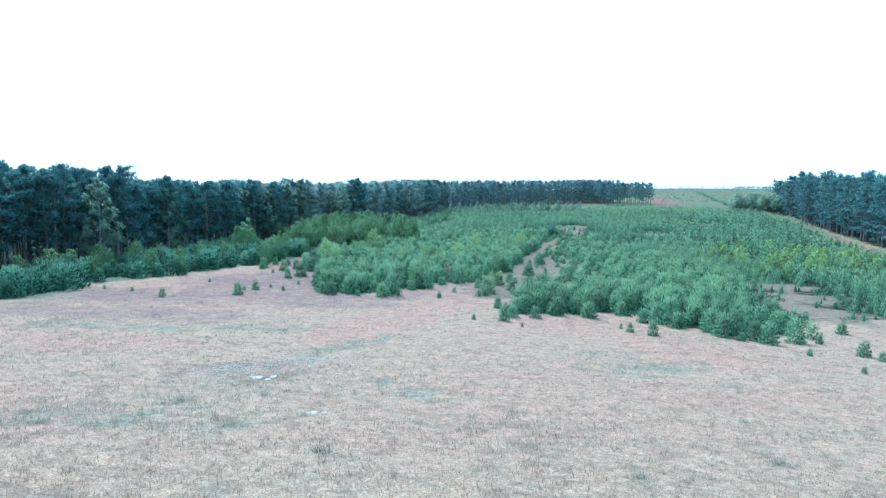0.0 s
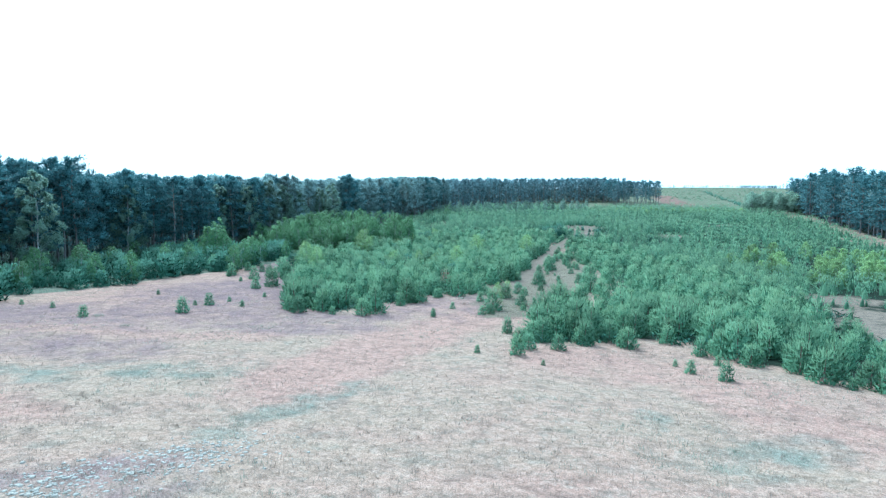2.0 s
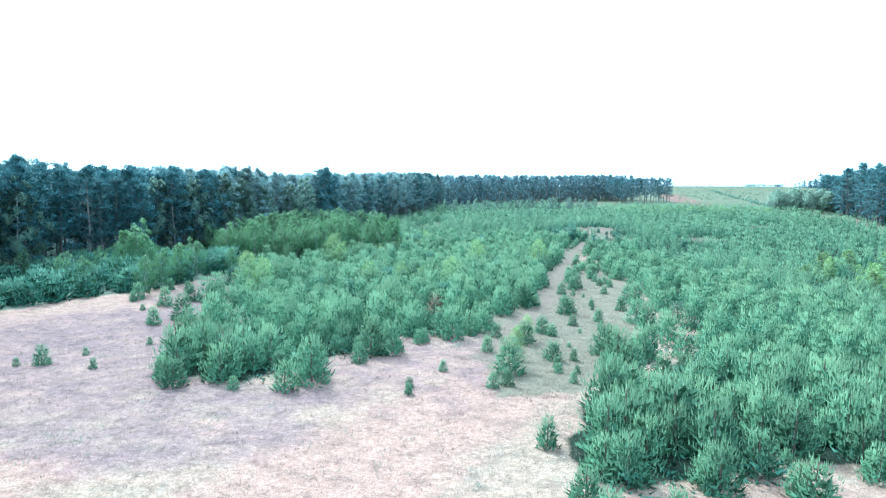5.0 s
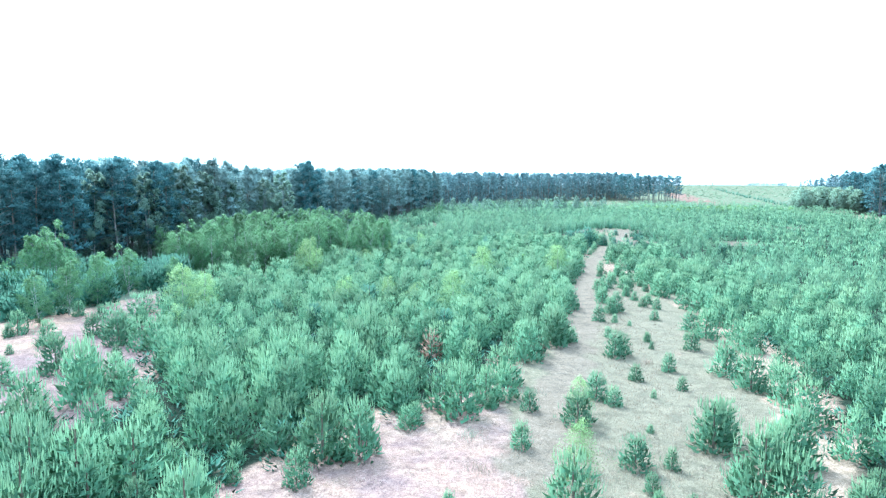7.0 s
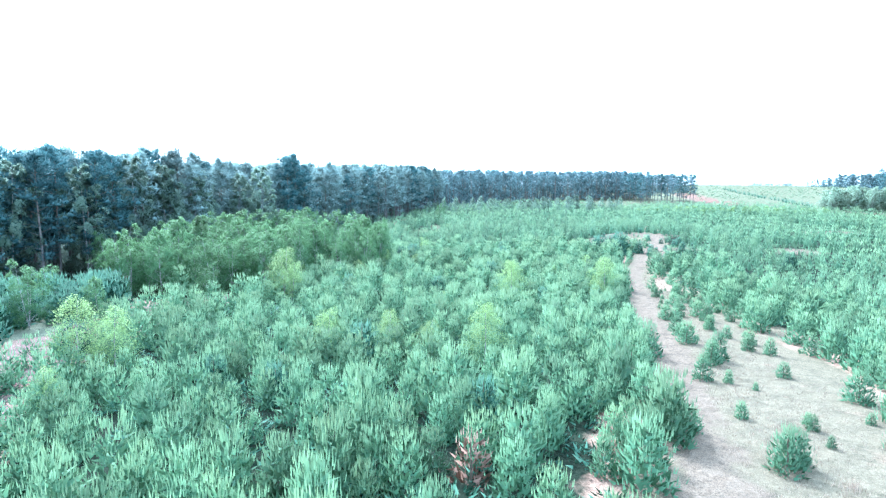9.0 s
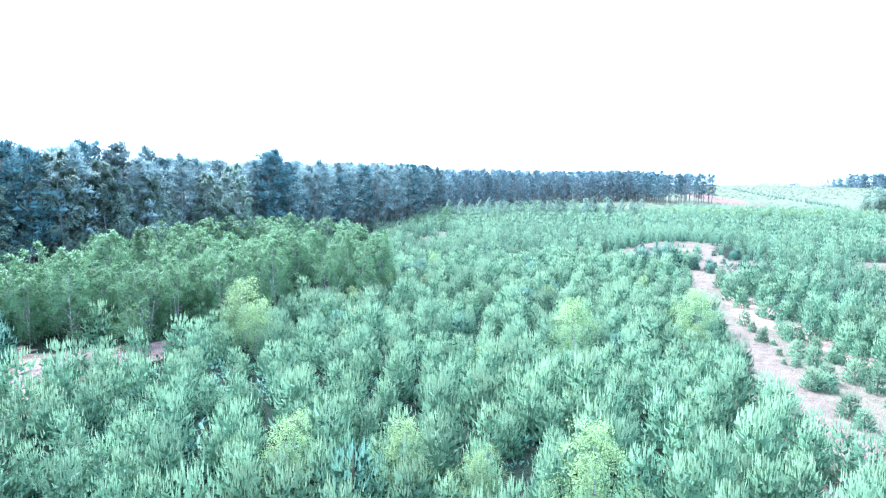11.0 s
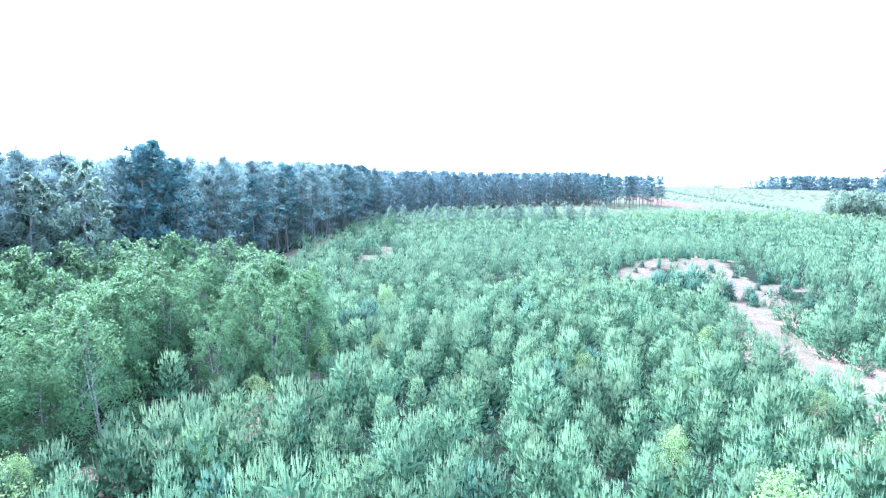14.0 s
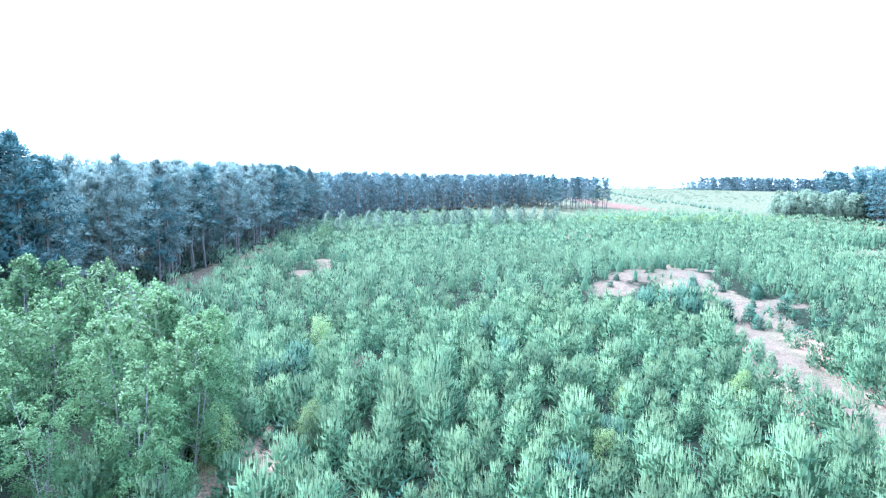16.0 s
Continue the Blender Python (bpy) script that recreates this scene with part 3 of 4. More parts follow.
    for i in range(3):
        puff(at(height * 0.98) + np.array([r.normal(0, 0.4), r.normal(0, 0.4), r.uniform(-0.3, 0.4)]), 0.28, 0.6, per // 2, up * 0.3, 0.55)
    if wood.v:
        trunk.add(*wood.arrays())
    return trunk.arrays(), crown.arrays()


def birch(seed, height, leaves, stems=1, spread=0.215, leaf=0.14):
    """A birch: slim white stem, rising twigs and a loose crown of small leaves in hanging sprays."""
    r = np.random.default_rng(seed)
    trunk, wood, crown = Shape(), Shape(), Shape()
    for s in range(stems):
        lean = r.normal(0, 0.05 + 0.04 * (stems > 1), 2)
        z = np.linspace(-0.2, height * (0.96 - 0.12 * s), 7)
        pts = np.stack([lean[0] * z + 0.05 * np.sin(z + s), lean[1] * z + 0.05 * np.cos(z * 0.8), z], 1)
        tube(trunk, pts, np.linspace(0.0056 * height + 0.006, 0.008, 7), 6)
        limbs = int(26 / stems) + 6
        per = leaves // (stems * limbs)
        for i in range(limbs):
            u = 0.05 + 0.95 * (i + r.random()) / limbs
            h = u * z[-1]
            a = i * 2.4 + r.normal(0, 0.4)
            o = np.array([np.interp(h, z, pts[:, 0]), np.interp(h, z, pts[:, 1]), h])
            reach = height * spread * min(1.0, 0.72 + 1.3 * u) * (1 - u ** 1.7 * 0.84) * r.uniform(0.65, 1.2)
            e = o + np.array([np.cos(a), np.sin(a), 0.75]) * reach
            if height > 4:
                tube(wood, [o, e], [0.008 + 0.0012 * height * (1 - u), 0.003], 3)
            k = r.integers(5, 8)
            m = max(4, per // k)
            for q in range(k):
                f = r.uniform(0.30, 1.05)
                c0 = o + (e - o) * f + r.normal(0, 0.09 * reach + 0.04, 3)
                run = np.linspace(0, 1, m) ** 0.8
                hang = (0.30 + 0.24 * reach) * r.uniform(0.7, 1.3)
                side = np.array([math.cos(a + r.normal(0, 0.7)), math.sin(a + r.normal(0, 0.7)), 0.0])
                c = c0 + side * (run * hang * 0.75)[:, None] + np.array([0, 0, 1.0]) * (hang * (0.35 * run - 1.0 * run ** 2))[:, None] + r.normal(0, 0.055 + 0.035 * reach, (m, 3))
                face = unit((c - np.array([o[0], o[1], 0.42 * z[-1]])) * np.array([1, 1, 0.55]) + np.array([0, 0, 0.4]) + r.normal(0, 0.18, (m, 3)))
                # Upper and outer leaves toned paler, low and inner darker: painted light and shade.
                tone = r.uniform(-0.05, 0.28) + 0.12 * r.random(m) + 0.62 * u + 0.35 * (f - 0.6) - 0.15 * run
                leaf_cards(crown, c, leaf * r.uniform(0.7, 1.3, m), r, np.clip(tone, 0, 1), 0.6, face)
    if wood.v:
        trunk.add(*wood.arrays())
    return trunk.arrays(), crown.arrays()


def template(name, part_specs, label, category):
    """A thing made of part meshes under an Empty; stays out of the scene until it is copied."""
    meshes = []
    for pname, (v, t, tip, face), m in part_specs:
        meshes.append((pname, build_mesh(pname, v, t, [m], {"tip": tip}, smooth=True, face=face)))
    return name, meshes, label, category


def place(tpl, x, y, s=1.0, turn=0.0, group="", label="", squash=1.0):
    name, meshes, lab, cat = tpl
    e = new(name)
    e.empty_display_size = 0.3
    e.matrix_world = Matrix.LocRotScale((x, y, float(land(x, y))), Euler((0, 0, turn)), (s * squash, s * squash, s))
    tagged(e, label or lab, cat, group)
    for pname, me in meshes:
        o = new(pname, me)
        o.parent = e
    return e


def scatter(name, temps, mats, pos, scale, turn, which, label, category, kind="stuff", squash=None):
    """Many alike plants in one mesh. temps: a list of plants, each a list of (points, triangles, tips), one for each material."""
    V, T, TIP, VARY, SLOT, FACE, n0 = [], [], [], [], [], [], 0
    z = land(pos[:, 0], pos[:, 1])
    vary = rng.random(len(pos))
    sq = np.ones(len(pos)) if squash is None else squash
    for k, parts in enumerate(temps):
        i = np.nonzero(which == k)[0]
        if not len(i):
            continue
        c, s = np.cos(turn[i])[:, None], np.sin(turn[i])[:, None]
        for slot, (v, t, tip, face) in enumerate(parts):
            w = scale[i][:, None] * sq[i][:, None]
            P = np.stack([(v[:, 0] * c - v[:, 1] * s) * w + pos[i, 0:1], (v[:, 0] * s + v[:, 1] * c) * w + pos[i, 1:2], v[:, 2] * scale[i][:, None] + z[i][:, None]], -1)
            V.append(P.reshape(-1, 3))
            FACE.append(np.stack([face[:, 0] * c - face[:, 1] * s, face[:, 0] * s + face[:, 1] * c, np.broadcast_to(face[:, 2], P.shape[:2])], -1).reshape(-1, 3))
            T.append((t[None] + (np.arange(len(i)) * len(v))[:, None, None]).reshape(-1, 3) + n0)
            TIP.append(np.tile(tip, len(i)))
            VARY.append(np.repeat(vary[i], len(v)))
            SLOT.append(np.full(len(t) * len(i), slot))
            n0 += len(v) * len(i)
    me = build_mesh(name, np.concatenate(V), np.concatenate(T), mats, {"tip": np.concatenate(TIP), "vary": np.concatenate(VARY)}, np.concatenate(SLOT), smooth=True, face=np.concatenate(FACE))
    return tagged(new(name, me), label, category, kind=kind)


def jittered(x0, x1, y0, y1, step, jitter, turn=0.0):
    """Rows of planting places, turned and a little uneven."""
    cx, cy, h = (x0 + x1) / 2, (y0 + y1) / 2, math.hypot(x1 - x0, y1 - y0) / 2
    a = np.arange(-h, h, step)
    X, Y = np.meshgrid(a, a)
    X = X + jitter * step * (rng.random(X.shape) - 0.5) * 2
    Y = Y + jitter * step * (rng.random(Y.shape) - 0.5) * 2
    c, s = math.cos(turn), math.sin(turn)
    x, y = (X * c - Y * s + cx).ravel(), (X * s + Y * c + cy).ravel()
    k = (x > x0) & (x < x1) & (y > y0) & (y < y1)
    return x[k], y[k]


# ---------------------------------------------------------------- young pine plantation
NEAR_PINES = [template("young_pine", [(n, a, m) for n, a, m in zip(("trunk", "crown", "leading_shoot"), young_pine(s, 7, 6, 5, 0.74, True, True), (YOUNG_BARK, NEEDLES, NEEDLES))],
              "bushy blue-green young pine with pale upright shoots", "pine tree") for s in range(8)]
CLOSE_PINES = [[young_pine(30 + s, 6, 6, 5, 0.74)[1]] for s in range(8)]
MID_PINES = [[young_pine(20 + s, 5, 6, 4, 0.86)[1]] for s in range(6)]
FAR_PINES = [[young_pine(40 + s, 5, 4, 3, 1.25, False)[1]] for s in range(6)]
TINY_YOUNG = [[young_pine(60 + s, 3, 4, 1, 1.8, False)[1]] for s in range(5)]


def low_bush(seed, n):
    """A low spreading clump of dark needle sprays, about one metre high."""
    r = np.random.default_rng(seed)
    shape = Shape()
    a, w = r.uniform(0, 6.283, n), np.sqrt(r.random(n))
    o = np.stack([np.cos(a), np.sin(a), np.zeros(n)], 1)
    p = o * (0.55 * w)[:, None] + np.array([0, 0, 1.0]) * (0.75 * (1 - w ** 2) * r.uniform(0.2, 1.0, n))[:, None]
    blades(shape, p, unit(o * 0.7 + np.array([0, 0, 0.9]) + r.normal(0, 0.3, (n, 3))), r.uniform(0.18, 0.34, n), r.uniform(0.06, 0.11, n), r, 0.05, 0.45, unit(o * 0.5 + np.array([0, 0, 0.8]) + r.normal(0, 0.2, (n, 3))))
    return [shape.arrays()]


LOW_BUSHES = [low_bush(90 + s, 46) for s in range(4)]


def low_spots(x, y):
    """Places that the planting leaves out: track, bare sand."""
    d = (line_distance(x, y, TRACK) < 1.3) | (line_distance(x, y, GAP_PATH) < 1.1 + 0.5 * np.sin(0.5 * y))
    for cx, cy, rx, ry in BARE:
        d |= np.hypot((x - cx) / rx, (y - cy) / ry) < 0.80 + 0.22 * np.sin(3 * np.arctan2(y - cy, x - cx) + cx)
    return d


def plantation():
    x, y = jittered(-60, 155, 45, 330, 1.95, 0.40, 0.42)
    dens = np.sin(0.13 * x + 1.7 * np.sin(0.05 * y)) * np.sin(0.11 * y + 1.3 * np.sin(0.07 * x))
    u = rng.random(len(x))
    plot = (inside(x, y, LEFT_PLOT) | inside(x, y, RIGHT_PLOT)) & ~inside(x, y, THICKET) & ~low_spots(x, y) & (u < 0.93 + 0.08 * dens)
    meadow = (np.hypot((x - 78) / 20, (y - 122) / 22) < 1) & (u > 0.6)
    strip = inside(x, y, STRIP) & (line_distance(x, y, TRACK) > 1.3) & (u < np.clip((y - 122) / 30, 0.0, 0.9))
    belt = (inside(x, y, BUSH_BELT) & (u < 0.58)) | (inside(x, y, THICKET) & (u < 0.22))
    keep = ((plot & ~meadow) | strip | (belt & ~low_spots(x, y))) & (np.hypot(x - 0.9, y - 100.8) > 1.5)
    rim = np.minimum(line_distance(x, y, LEFT_PLOT[:6] + LEFT_PLOT[-4:]), line_distance(x, y, RIGHT_PLOT[:12] + RIGHT_PLOT[-9:]))
    keep &= ~(plot & (rim < 7) & (rng.random(len(x)) > 0.58 + 0.06 * rim))
    h = rng.normal(2.60, 0.58, len(x)) + 0.25 * dens
    h = np.where(y > 215, h * 1.08, h)
    h = np.where(strip & ~plot, rng.uniform(0.5, 2.0, len(x)), h)
    h = np.where(belt & ~plot, rng.uniform(1.9, 4.2, len(x)), h)
    edge = np.minimum(line_distance(x, y, LEFT_PLOT[:6]), line_distance(x, y, RIGHT_PLOT[:8]))
    h = np.where((edge < 4) & plot, h * rng.uniform(0.35, 1.05, len(x)), h)
    for cx, cy, rx, ry in BARE[:15]:
        front = (np.abs(x - cx + 2.5) < rx + 1.5) & (y > cy - ry - 9) & (y < cy)
        h = np.where(front, h * 0.62, h)
    x, y, h, strip = x[keep], y[keep], np.clip(h[keep], 0.4, 4.2), (strip & ~plot)[keep]
    single = (x > -19) & (x < 30) & (y < 83) | (strip & (y < 150))
    idx = np.nonzero(single)[0]
    idx = idx[np.argsort(np.hypot(x[idx] - 3, (y[idx] - 85) * 0.6))][:255]
    made = np.zeros(len(x), bool)
    made[idx] = True
    for i in idx:
        kind = "small lone young pine on dry sandy grass" if h[i] < 1.0 else ""
        place(NEAR_PINES[rng.integers(8)], x[i], y[i], h[i], rng.uniform(0, 6.28), "young pines", kind, squash=rng.uniform(1.0, 1.35))
    rest = ~made
    dark_belt = rest & inside(x, y, BUSH_BELT)
    rest &= ~dark_belt
    n = int(dark_belt.sum())
    scatter("forest_edge_undergrowth", MID_PINES, [YOUNG_DARK], np.stack([x[dark_belt], y[dark_belt]], 1), h[dark_belt], rng.uniform(0, 6.28, n), rng.integers(0, 6, n), "belt of dark young pines before the forest", "pine undergrowth", squash=rng.uniform(1.1, 1.6, n))
    close = rest & (y < 178) & (y > 60) & (x > -20) & (x < np.where(y < 135, 15, 26))
    mid = rest & ~close & (y < 196) & (x > -56) & (x < 46)
    tiny = rest & ~mid & ~close & ((y > 235) | (x > 66))
    far = rest & ~mid & ~tiny & ~close
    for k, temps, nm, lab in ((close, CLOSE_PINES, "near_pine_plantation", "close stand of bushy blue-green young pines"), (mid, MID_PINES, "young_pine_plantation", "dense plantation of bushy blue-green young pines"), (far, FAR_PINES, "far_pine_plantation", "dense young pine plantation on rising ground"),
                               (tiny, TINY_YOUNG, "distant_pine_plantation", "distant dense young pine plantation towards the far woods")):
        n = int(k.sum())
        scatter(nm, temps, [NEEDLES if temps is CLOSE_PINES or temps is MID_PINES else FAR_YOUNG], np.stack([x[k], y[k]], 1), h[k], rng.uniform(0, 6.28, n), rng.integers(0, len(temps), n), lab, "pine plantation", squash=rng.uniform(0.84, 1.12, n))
    # Dark clumps added to stand in for shade in the gaps between pines.
    fx, fy = jittered(-34, 48, 58, 190, 1.72, 0.45, 0.42)
    fx, fy = fx + 0.86, fy + 0.6
    ok = (inside(fx, fy, LEFT_PLOT) | inside(fx, fy, RIGHT_PLOT)) & ~low_spots(fx, fy) & (np.minimum(line_distance(fx, fy, LEFT_PLOT), line_distance(fx, fy, RIGHT_PLOT)) > 2.0) & (rng.random(len(fx)) < 0.62)
    fx, fy = fx[ok], fy[ok]
    n = len(fx)
    scatter("low_pine_undergrowth", LOW_BUSHES, [YOUNG_DARK], np.stack([fx, fy], 1), rng.uniform(0.7, 1.3, n), rng.uniform(0, 6.28, n), rng.integers(0, 4, n), "dark low filler standing in for shade between the young pines", "pine undergrowth", squash=rng.uniform(1.4, 2.0, n))


plantation()

# single pines out on the grass: x, y, height
LONE = ((-27.5, 74.3, 1.9), (-27.2, 80.4, 1.6), (-28.6, 79.8, 0.7), (-25.9, 83.3, 0.7), (-22.9, 79.4, 0.85), (-0.5, 74.7, 0.8), (3.3, 58.5, 0.7), (6.7, 67.1, 1.7), (6.4, 79.6, 2.9), (10.3, 81.8, 1.0), (6.4, 58.0, 1.8), (18.4, 56.8, 0.6),
        (18.6, 54.6, 1.1), (20.0, 52.2, 1.5), (21.8, 57.0, 0.9), (-4.6, 82.0, 1.7), (-34.6, 107.2, 2.2), (-29.7, 103.8, 2.3), (-28.4, 107.5, 2.2), (-24.9, 97.5, 3.0), (-19.6, 87.4, 3.1), (-24.7, 104.8, 3.0), (-4.0, 84.5, 3.4), (-2.4, 84.9, 3.0), (2.6, 89.6, 3.2), (4.2, 91.5, 2.4), (-1.1, 90.7, 2.4), (-42.0, 118.0, 2.8), (-32.0, 114.9, 1.6), (-34.9, 115.9, 1.7), (-34.6, 106.1, 1.3), (8.0, 55.3, 0.45), (-22.5, 86.3, 0.7), (-26.5, 94.8, 1.9), (-35.8, 70.6, 1.3), (-42.4, 75.6, 0.7), (-36.6, 87.1, 0.7), (-31.0, 101.4, 0.8),
        (31.3, 40.5, 0.6), (40.8, 56.2, 1.5), (35.4, 46.0, 1.5), (35.6, 44.3, 0.9), (30.7, 45.8, 0.7), (35.5, 51.7, 1.0), (-47.7, 78.1, 0.7), (1.7, 79.8, 0.9), (-0.5, 75.9, 0.8), (5.4, 85.7, 1.4), (6.6, 90.6, 1.4))
STRIP_PINES = ((13.0, 107.2, 1.5), (15.5, 102.9, 2.3), (16.4, 103.6, 1.9), (15.1, 97.1, 1.3), (11.2, 93.2, 1.8), (11.9, 91.9, 1.3), (8.9, 88.7, 2.1), (10.4, 84.1, 1.7), (12.1, 84.1, 1.1), (10.1, 80.6, 0.8), (11.5, 80.6, 0.7), (10.6, 77.9, 0.9), (15.1, 86.3, 2.7), (16.0, 87.2, 2.4), (17.1, 84.1, 2.5), (14.2, 82.1, 1.6), (22.0, 98.3, 2.7), (21.9, 94.9, 2.9), (25.4, 108.3, 2.9),
               (4.9, 76.0, 1.1), (5.9, 76.7, 1.2), (20.0, 108.1, 0.8), (14.9, 93.4, 0.6), (16.9, 109.2, 1.1), (21.2, 125.4, 2.1), (18.1, 116.2, 1.9), (21.3, 120.4, 2.4), (20.3, 119.4, 2.0), (19.5, 115.4, 1.0), (25.2, 123.1, 1.3), (26.4, 122.0, 1.5),
               (19.8, 107.4, 1.0), (19.4, 105.4, 0.7), (20.5, 113.9, 0.6), (25.5, 111.5, 2.2), (28.4, 150.6, 1.2), (25.6, 139.9, 1.2), (18.4, 99.5, 1.5), (17.4, 95.0, 1.0), (22.6, 105.0, 1.8), (24.0, 116.5, 1.2), (25.8, 130.5, 1.6), (27.2, 134.0, 1.9), (24.2, 134.5, 1.4), (12.6, 88.0, 0.5), (23.5, 108.0, 0.7))
DARK_PINES = [template("young_pine", [(n, a, m) for n, a, m in zip(("trunk", "crown", "leading_shoot"), young_pine(80 + s, 7, 6, 5, 0.74, True, True), (YOUNG_BARK, YOUNG_DARK, YOUNG_DARK))],
              "dark blue-green young pine among paler ones", "pine tree") for s in range(2)]
for x, y, h in STRIP_PINES:
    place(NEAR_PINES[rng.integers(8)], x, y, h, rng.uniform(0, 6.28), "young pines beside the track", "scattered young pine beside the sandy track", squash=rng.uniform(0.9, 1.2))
for x, y, h in ((32.2, 189.2, 3.3), (34.6, 188.3, 3.6), (36.4, 187.6, 4.3), (35.2, 186.0, 3.0), (39.4, 185.6, 2.5), (33.4, 190.8, 3.2), (41.4, 184.6, 2.0), (46.6, 199.6, 1.5), (49.0, 191.8, 1.6), (48.0, 196.0, 1.2), (50.5, 193.0, 1.9), (36.5, 203.0, 0.9), (38.6, 205.0, 1.1), (40.4, 203.4, 0.8), (47.6, 207.2, 1.2), (44.0, 205.8, 0.9), (46.0, 189.0, 1.0), (51.5, 189.0, 1.3), (43.0, 186.0, 1.1), (40.4, 182.4, 1.6), (48.6, 187.2, 1.8)):
    place(DARK_PINES[rng.integers(2)], x, y, h, rng.uniform(0, 6.28), "young pines on the bare sand", "dark young pine standing on bare pale sand", squash=1.15)
for x, y, h in LONE:
    place(NEAR_PINES[rng.integers(8)], x, y, h, rng.uniform(0, 6.28), "lone young pines", "lone young pine standing on dry pinkish grass")

DEAD_PINE = template("dead_young_pine", [(n, a, m) for n, a, m in zip(("trunk", "crown", "leading_shoot"), young_pine(77, 4, 4, 1, 0.8, True, True), (YOUNG_BARK, DEAD_NEEDLES, DEAD_NEEDLES))], "dead young pine with rusty brown needles", "dead pine")
place(DEAD_PINE, 0.9, 101.8, 2.5, 0.4)
for x, y, h in ((-6, 120, 3.2), (-14, 112, 2.7), (-10, 111, 2.6), (2, 108, 2.8), (57, 167, 3.0), (12, 163, 2.8), (0, 147, 2.7), (-6, 177, 3.2), (-4.5, 178.5, 2.9), (36, 186, 2.8), (-11, 148, 2.8), (12, 141, 2.6), (8, 160, 2.9), (-4, 181, 3.1), (12, 178, 2.9), (13, 185, 3.1), (-28, 121, 3.0)):
    place(DARK_PINES[rng.integers(2)], x, y, h, rng.uniform(0, 6.28), "dark young pines", squash=rng.uniform(1.0, 1.3))

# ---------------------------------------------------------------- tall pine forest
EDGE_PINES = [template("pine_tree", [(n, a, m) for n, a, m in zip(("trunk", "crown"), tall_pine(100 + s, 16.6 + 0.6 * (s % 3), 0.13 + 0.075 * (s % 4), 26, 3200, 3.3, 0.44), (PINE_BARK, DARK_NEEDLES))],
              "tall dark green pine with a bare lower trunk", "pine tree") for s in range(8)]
PALE_PINES = [template("pine_tree", [(n, a, m) for n, a, m in zip(("trunk", "crown"), tall_pine(180 + s, 16.6 + 0.6 * (s % 3), 0.15 + 0.07 * (s % 4), 26, 3200, 3.3, 0.44), (PINE_BARK, BRIGHTENED_NEEDLES))],
              "tall grey-green pine with layered boughs in the brightened needle colour", "pine tree") for s in range(6)]
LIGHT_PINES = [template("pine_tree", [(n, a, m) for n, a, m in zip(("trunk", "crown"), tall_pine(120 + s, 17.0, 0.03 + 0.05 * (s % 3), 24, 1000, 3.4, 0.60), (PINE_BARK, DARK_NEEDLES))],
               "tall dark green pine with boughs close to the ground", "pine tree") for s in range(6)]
GROVE_PINES = [template("pine_tree", [(n, a, m) for n, a, m in zip(("trunk", "crown"), tall_pine(170 + s, 17.0, 0.14 + 0.06 * s, 24, 1000, 3.7, 0.60), (PINE_BARK, HAZED_NEEDLES if s % 2 else DARK_NEEDLES))],
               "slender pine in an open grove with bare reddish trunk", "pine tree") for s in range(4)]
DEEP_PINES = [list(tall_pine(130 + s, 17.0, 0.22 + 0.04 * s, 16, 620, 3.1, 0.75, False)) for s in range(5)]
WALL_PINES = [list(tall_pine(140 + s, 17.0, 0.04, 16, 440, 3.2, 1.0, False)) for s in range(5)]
TINY_PINES = [[tall_pine(150 + s, 17.0, -0.30, 9, 190, 3.4, 2.5, False)[1]] for s in range(4)]


def along(pts, gap):
    """Places at even gaps along a line, with the way to its left."""
    p = np.asarray(pts, float)
    seg = np.diff(p, axis=0)
    L = np.concatenate([[0], np.cumsum(np.hypot(seg[:, 0], seg[:, 1]))])
    s = np.arange(0, L[-1], gap)
    q = np.stack([np.interp(s, L, p[:, 0]), np.interp(s, L, p[:, 1])], 1)
    d = np.stack([np.interp(s + 1, L, p[:, 0]), np.interp(s + 1, L, p[:, 1])], 1) - q
    return q, unit(np.stack([-d[:, 1], d[:, 0]], 1)), s


def forest(edge, gap, rows, single_rows, limit, group, side=1, height=(0.84, 1.10), kinds=EDGE_PINES):
    """A wood behind its edge: the front trees each a thing, those behind in one mesh."""
    P = []
    for k in range(rows):
        q, left, _ = along(edge, gap * (1.0 if k < 2 else 1.15))
        n = len(q)
        p = q + left * side * (k * gap * 0.95 + rng.normal(0, 0.9, n))[:, None] + rng.normal(0, 0.7, (n, 2))
        if k < single_rows:
            for i in range(n):
                if limit > 0:
                    limit -= 1
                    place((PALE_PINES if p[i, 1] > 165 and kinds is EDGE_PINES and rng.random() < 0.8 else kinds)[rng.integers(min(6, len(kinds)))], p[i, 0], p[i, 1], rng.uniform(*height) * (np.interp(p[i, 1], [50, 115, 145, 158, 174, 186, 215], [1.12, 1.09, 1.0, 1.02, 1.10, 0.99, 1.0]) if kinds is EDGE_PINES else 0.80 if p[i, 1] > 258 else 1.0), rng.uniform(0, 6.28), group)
                else:
                    P.append(p[i])
        else:
            P.extend(p)
    return np.array(P)


deep = forest(FOREST_EDGE[:9], 3.1, 8, 2, 200, "forest edge pines", 1, (0.84, 1.05))
deep2 = forest(FOREST_EDGE[8:], 3.2, 9, 0, 0, "far forest")
deep3 = forest(RIGHT_EDGE, 3.6, 7, 2, 62, "right forest pines", 1, (1.0, 1.25), LIGHT_PINES)
